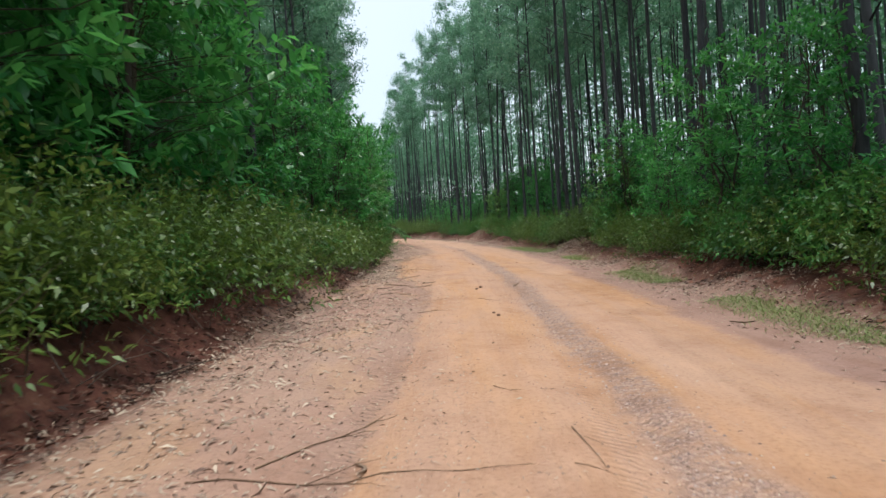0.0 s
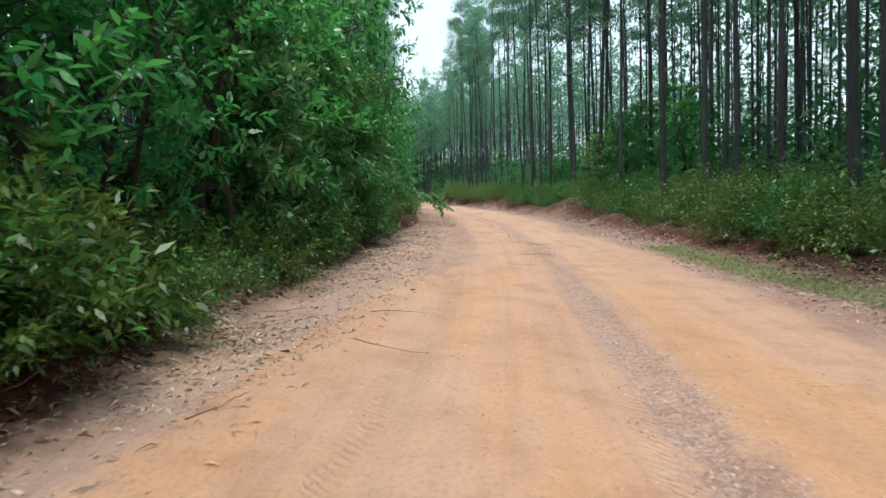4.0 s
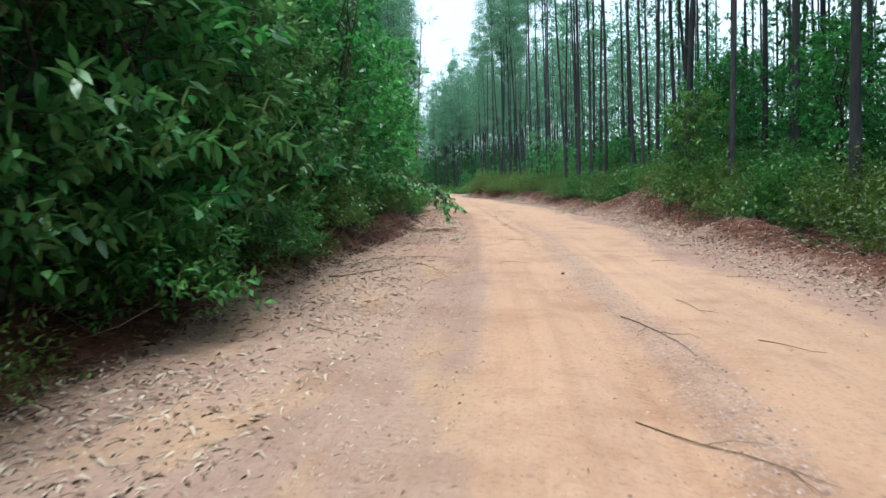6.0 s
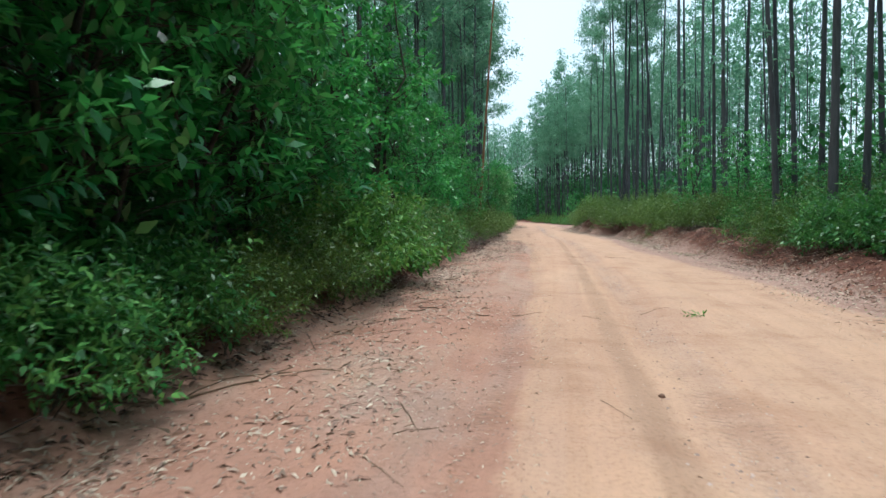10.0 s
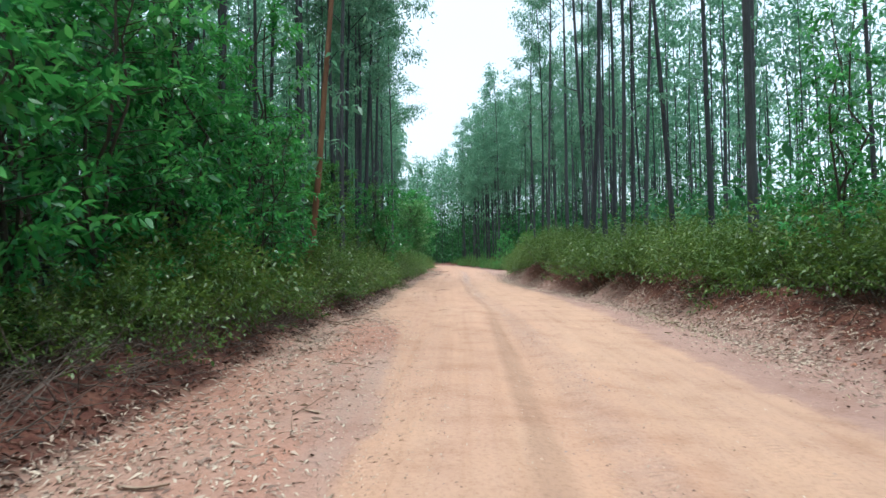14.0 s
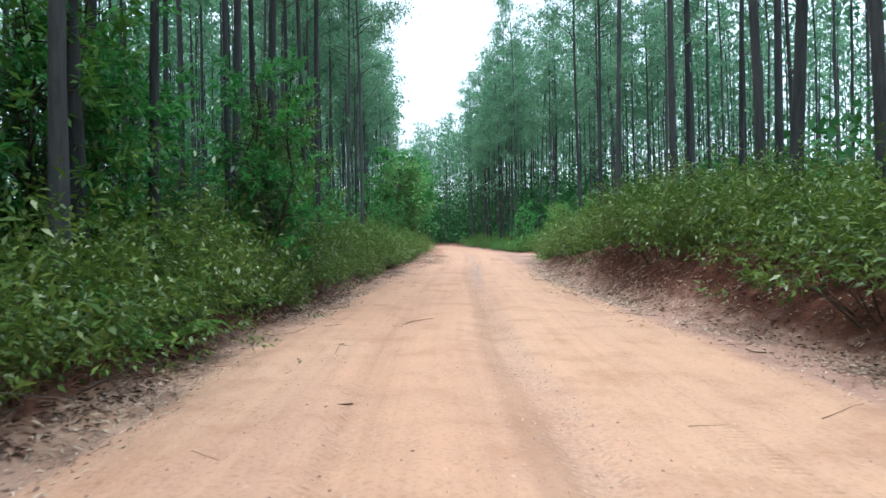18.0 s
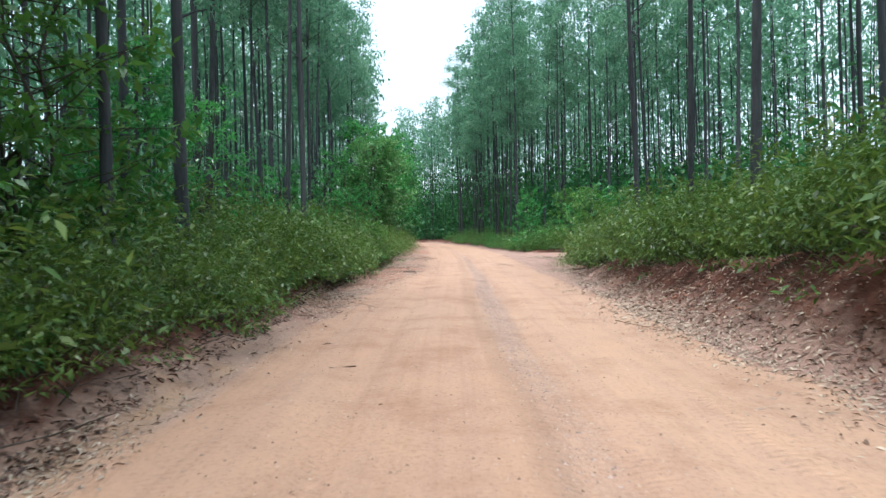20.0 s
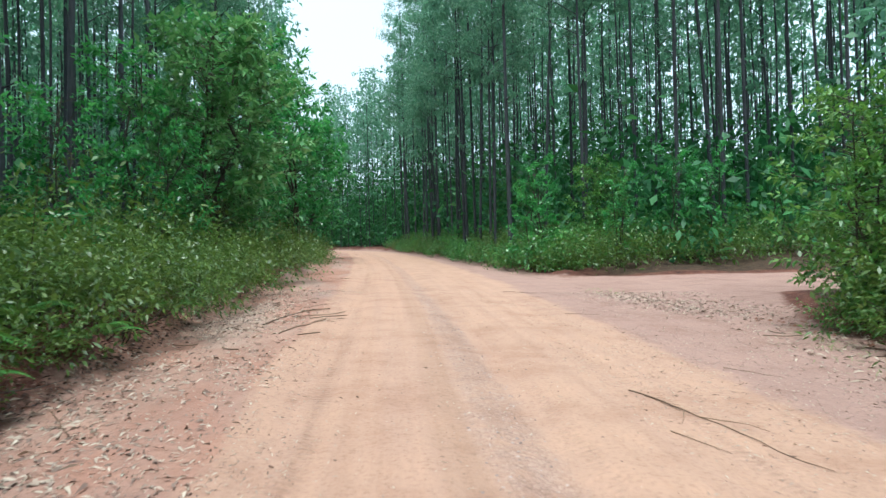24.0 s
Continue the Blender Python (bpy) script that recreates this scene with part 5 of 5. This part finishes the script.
for k, (x, y, size) in enumerate(((0.65, 13.3, 0.06), (0.55, 12.9, 0.045), (0.62, 9.3, 0.035), (0.66, 9.0, 0.045), (0.84, 21.5, 0.04), (0.74, 21.9, 0.03), (2.29, 21.5, 0.045),
                                  (0.0, 40.4, 0.045), (-0.18, 20.6, 0.03), (-2.5, 58.4, 0.04))):
    clod(x, y, size * 0.62, k)


# ---- fallen sticks: place, heading in degrees, length ----
def stick(rng, x, y, heading, length, thick=None):
    a = radians(heading)
    n = max(5, int(length * 6))
    t = np.linspace(0, 1, n)
    off = np.cumsum(rng.normal(0, 0.03, n)) * length * 0.4
    off -= off[0] + (off[-1] - off[0]) * t
    lx, ly = t * length, off
    wx, wy = x + lx * math.cos(a) - ly * math.sin(a), y + lx * math.sin(a) + ly * math.cos(a)
    r = thick or np.interp(length, (0.2, 2.0), (0.003, 0.0065)) * rng.uniform(0.8, 1.3)
    pts = np.stack([wx, wy, surface(wx, wy) + r * 0.8 + rng.uniform(0, 0.01, n)], 1)
    o = np.array([x, y, float(surface(x, y))])
    pts = pts - o
    root = thing("fallen_stick", "long dead branch lying on the verge" if thick else "thin dry brown stick lying on the sand", "stick", "sticks on the road")
    root.location = o
    part("stem", build_mesh("stem", [(*tube(pts, r * (1 - 0.65 * t), 5), 0)], [DRYWOOD], True), root)
    for k in range(2 if length > 0.8 else 1 if rng.uniform() < 0.5 else 0):
        i = rng.integers(n // 3, n - 1)
        b = a + rng.choice((-1, 1)) * rng.uniform(0.4, 0.8)
        tip = pts[i] + np.array([math.cos(b), math.sin(b), 0]) * length * rng.uniform(0.15, 0.3)
        tip[2] = float(surface(tip[0] + o[0], tip[1] + o[1])) - o[2] + 0.012
        part("side_twig", build_mesh("side_twig", [(*tube(bent(rng, pts[i], tip, 4, 0.04), np.linspace(r * 0.6, r * 0.25, 4), 4), 0)], [DRYWOOD], True), root)


STICKS_START = ((-1.4, 3.3, 3, 1.8), (0.6, 3.4, -39, 0.3), (-1.1, 3.5, 56, 1.1), (0.7, 4.0, -86, 0.7), (0.3, 5.1, -57, 0.3), (-0.9, 9.0, -39, 0.3), (-0.5, 9.9, -4, 0.5), (3.0, 10.0, -93, 0.5), (0.5, 11.3, -54, 0.6), (-1.4, 14.3, -26, 0.9), (-1.4, 14.5, -39, 1.1), (-1.2, 18.8, -29, 0.4), (-0.9, 19.4, -3, 0.4), (0.3, 34.4, -48, 1.1), (1.5, 36.3, -34, 0.5), (-2.4, 36.4, -28, 0.9), (0.5, 37.2, -75, 1.5), (1.2, 38.2, -80, 0.8), (-1.8, 39.1, 86, 0.5), (-3.2, 39.9, 25, 0.4), (2.2, 40.1, 4, 0.7), (-2.4, 41.3, -61, 1.5))
STICKS_MIDDLE = ((-1.0, 41.6, 2, 0.5), (1.5, 42.1, -11, 0.4), (-0.8, 45.9, -67, 0.5), (-1.2, 46.0, 29, 0.4), (0.3, 50.7, -44, 1.0), (-1.6, 51.5, -57, 0.4), (-4.1, 52.3, -37, 0.5), (-5.5, 53.7, 75, 0.6), (-2.7, 53.9, 67, 0.7), (-4.0, 56.5, -35, 0.4), (-4.0, 56.9, 56, 0.4), (-6.8, 56.9, 35, 1.8), (-4.2, 57.5, -57, 0.6), (-2.9, 58.0, -55, 0.4), (-4.4, 61.8, 22, 0.4), (-3.5, 61.9, -31, 0.3), (-2.8, 62.6, 58, 0.7), (-6.1, 73.7, -24, 0.2), (-4.1, 74.2, 44, 0.2), (-4.3, 74.4, -23, 0.9), (-5.4, 74.5, 10, 0.7), (-9.3, 81.0, 82, 0.5))
STICKS_LATE = ((-8.3, 88.8, -31, 0.2), (-9.4, 89.1, 15, 0.3), (-7.3, 89.2, -3, 0.2), (-6.7, 91.7, -62, 0.6), (-11.1, 91.9, -41, 0.5), (-11.3, 93.4, -23, 0.3), (-8.3, 94.8, 19, 0.3), (-7.3, 95.3, 49, 0.7), (-12.9, 98.9, 32, 0.3), (-12.3, 99.0, 103, 0.3), (-12.0, 99.5, -29, 0.2), (-11.9, 99.7, 52, 0.6), (-11.9, 99.9, 43, 0.5), (-11.1, 111.4, -63, 1.4), (-15.4, 116.4, 89, 0.7), (-13.6, 116.8, -79, 0.6), (-15.2, 124.7, -33, 0.4), (-15.2, 128.3, -58, 0.5))
STICKS_END = ((-12.0, 128.8, 63, 1.8), (-10.9, 128.9, -101, 1.3), (-15.2, 129.3, -68, 0.5), (-14.2, 130.6, -50, 0.6), (-19.8, 133.2, 90, 1.2), (-15.5, 135.2, -8, 0.6), (-20.6, 135.4, -60, 1.4), (-20.3, 135.6, 67, 1.0), (-16.7, 139.8, -25, 0.9))

# longer, thicker ones with their radius
BRANCHES = ((-6.16, 56.3, 66, 1.9, 0.014), (-3.42, 39.9, 28, 0.9, 0.016), (-10.99, 84.8, 68, 1.6, 0.010), (-10.84, 85.2, -39, 1.4, 0.008), (-20.1, 133.2, 88, 2.2, 0.012), (-19.5, 132.3, 86, 1.8, 0.010),
            (-13.05, 128.9, -82, 1.4, 0.012), (-10.2, 130.3, -106, 2.2, 0.020), (-15.29, 129.5, -65, 2.0, 0.006))


def build_sticks():
    rng = np.random.default_rng(3)
    for place in BRANCHES:
        stick(rng, *place)
    for group in (STICKS_START, STICKS_MIDDLE, STICKS_LATE, STICKS_END):
        for x, y, heading, length in group:
            stick(rng, x, y, heading, length)
    # more along both verges
    for k in range(90):
        y = rng.uniform(1, 150)
        lat = float(along(LEFT_EDGE, y)) + rng.uniform(0.0, 1.5) if rng.uniform() < 0.6 else float(along(RIGHT_EDGE, y)) + rng.uniform(-0.8, 1.2)
        stick(rng, float(path_x(y)) + lat, y, rng.uniform(0, 360), rng.uniform(0.25, 1.0))


build_sticks()


def leafy_twig(x, y, seed):
    rng = np.random.default_rng(seed)
    O = np.array([[0, 0, 0.02], [0.05, 0.03, 0.03], [-0.04, 0.05, 0.03]])
    D = unit(np.array([[1, 0.3, 0.1], [0.2, 1, 0.15], [-1, 0.4, 0.1]]))
    root = thing("leafy_twig", "freshly fallen green leafy twig on the sand", "twig")
    tagged(part("foliage", build_mesh("foliage", [(*sprigs(rng, O, D, 0.22, 7, 0.13, 0.045, 0.0), 0)], [LEAF_FERN]), root), kind="stuff")
    part("stem", build_mesh("stem", [(*tube(np.array([[-0.15, -0.1, 0.01], [0, 0, 0.02], [0.2, 0.06, 0.02]]), [0.005, 0.004, 0.002], 5), 0)], [TWIG], True), root)
    root.matrix_basis = pose(x, y, float(surface(x, y)) + 0.008, 0, 0, 40 * seed) @ Matrix.Diagonal((0.6, 0.6, 0.6, 1))


leafy_twig(-2.08, 62.40, 1)
leafy_twig(-2.39, 46.06, 2)


def build_brushwood():
    """Dead grey twigs tangled under the roadside bushes."""
    rng = np.random.default_rng(29)
    n = 3400
    y = np.where(rng.uniform(0, 1, n) < 0.40, rng.uniform(72, 92, n), rng.uniform(0, 140, n))
    left = rng.uniform(0, 1, n) < 0.75
    lat = np.where(left, along(LEFT_EDGE, y) - 0.25 - np.abs(rng.normal(0, 0.6, n)), along(RIGHT_EDGE, y) + rng.uniform(0.6, 2.2, n))
    keep = ~((np.abs(y - 141) < 7) & ~left)
    pairs = []
    for yy, la in zip(y[keep], lat[keep]):
        x = float(path_x(yy)) + la
        a, up, size = rng.uniform(0, 6.28), abs(rng.normal(0, 0.6)), rng.uniform(0.2, 0.9)
        p = np.array([x, yy, float(surface(x, yy)) + rng.uniform(0, 0.12)])
        pairs.append(tube(bent(rng, p, p + size * np.array([math.cos(a), math.sin(a), up]), 3, 0.07), np.array([0.007, 0.005, 0.002]) * rng.uniform(0.6, 1.3), 3))
    tagged(new("brushwood", build_mesh("brushwood", [joined(pairs)], [DEADWOOD])), "tangled dead grey twigs under the bushes", "brushwood", kind="stuff")


DEADWOOD = bark_material("dead_wood", (0.045, 0.032, 0.026), (0.23, 0.18, 0.15), (30, 30, 30))
build_brushwood()


def forked_branch(x, y, turn, size):
    """A dark dead branch with upturned forks."""
    rng = np.random.default_rng(61)
    root = thing("fallen_branch", "dark forked dead branch lying on the sand", "branch")
    part("stem", build_mesh("stem", [(*tube(bent(rng, (-0.45, 0, 0.03), (0.4, 0.05, 0.03), 7, 0.03), np.linspace(0.03, 0.016, 7), 6), 0)], [FORKWOOD], True), root)
    for a, b in (((-0.2, 0, 0.04), (0.05, 0.28, 0.26)), ((0.0, 0.02, 0.05), (0.12, 0.10, 0.42)), ((0.15, 0.03, 0.05), (0.50, -0.16, 0.05)), ((-0.3, 0.0, 0.04), (-0.2, 0.18, 0.24)), ((0.25, 0.04, 0.04), (0.45, 0.22, 0.12))):
        part("fork", build_mesh("fork", [(*tube(bent(rng, a, b, 5, 0.05), np.linspace(0.018, 0.006, 5), 5), 0)], [FORKWOOD], True), root)
    root.matrix_basis = pose(x, y, float(surface(x, y)) + 0.01, 0, 0, turn) @ Matrix.Diagonal((size, size, size, 1))


FORKWOOD = bark_material("charred_wood", (0.03, 0.022, 0.018), (0.12, 0.075, 0.05), (20, 20, 20))
forked_branch(-17.25, 121.95, 165, 0.55)


def bark_strip(x, y, heading, length, seed):
    """A shed strip of bark, curled along its length."""
    rng = np.random.default_rng(seed)
    n, w = 9, rng.uniform(0.008, 0.018)
    t = np.linspace(0, 1, n)
    bow = rng.uniform(0.1, 0.3) * length * np.sin(t * 3.1) * rng.choice((-1, 1))
    curl = np.array([-1.0, -0.5, 0.0, 0.5, 1.0])
    V = np.stack([np.repeat(t * length, 5), np.repeat(bow, 5) + np.tile(curl * w, n) * np.repeat(0.4 + 0.6 * np.sin(0.4 + t * 2.4), 5), np.tile(0.008 * curl ** 2, n) + np.repeat(0.012 + 0.02 * t ** 3, 5)], 1)
    i, j = np.meshgrid(np.arange(n - 1), np.arange(4), indexing="ij")
    q = np.stack([i * 5 + j, i * 5 + j + 1, i * 5 + j + 6, i * 5 + j + 5], -1).reshape(-1, 4)
    low = V - np.array([0, 0, 0.005])
    V, q = np.concatenate([V, low]), np.concatenate([q, q[:, ::-1] + len(V)])
    ob = tagged(new("bark_strip", build_mesh("bark_strip", [(V, q, 0)], [SHED], True)), "shed curled strip of pale brown bark on the sand", "bark", "bark strips on the road")
    ob.matrix_basis = pose(x, y, float(surface(x, y)), 0, 0, heading)


SHED = bark_material("shed_bark", (0.16, 0.10, 0.07), (0.42, 0.32, 0.24), (3, 30, 30))


def build_bark_strips():
    rng = np.random.default_rng(71)
    placed = ((1.38, 13.4, 75, 0.35), (-0.75, 13.9, 8, 0.4), (-1.2, 13.1, 35, 0.35), (-1.5, 13.6, -25, 0.4), (-0.6, 14.9, 3, 0.3), (-1.8, 12.7, 70, 0.25), (-2.0, 14.6, -50, 0.3), (-1.1, 16.4, 15, 0.4), (-1.9, 17.2, 80, 0.25), (-1.3, 12.4, 10, 0.2), (-0.9, 12.2, -40, 0.25), (-2.2, 11.6, 20, 0.3),
              (-1.7, 51.8, 60, 0.3), (-19.8, 134.3, 40, 0.7), (-19.6, 133.9, 25, 0.6), (-20.1, 134.9, 20, 0.5), (-13.0, 133.0, -20, 0.5), (-12.2, 132.0, -35, 0.6))
    for k, (x, y, a, size) in enumerate(placed):
        bark_strip(x, y, a, size, 300 + k)
    for k in range(60):
        y = rng.uniform(2, 138)
        lat = float(along(LEFT_EDGE, y)) + rng.uniform(0.2, 2.0) if k % 3 else float(along(RIGHT_EDGE, y)) - rng.uniform(-0.6, 1.0)
        bark_strip(float(path_x(y)) + lat, y, rng.uniform(0, 360), rng.uniform(0.12, 0.35), 400 + k)


build_bark_strips()
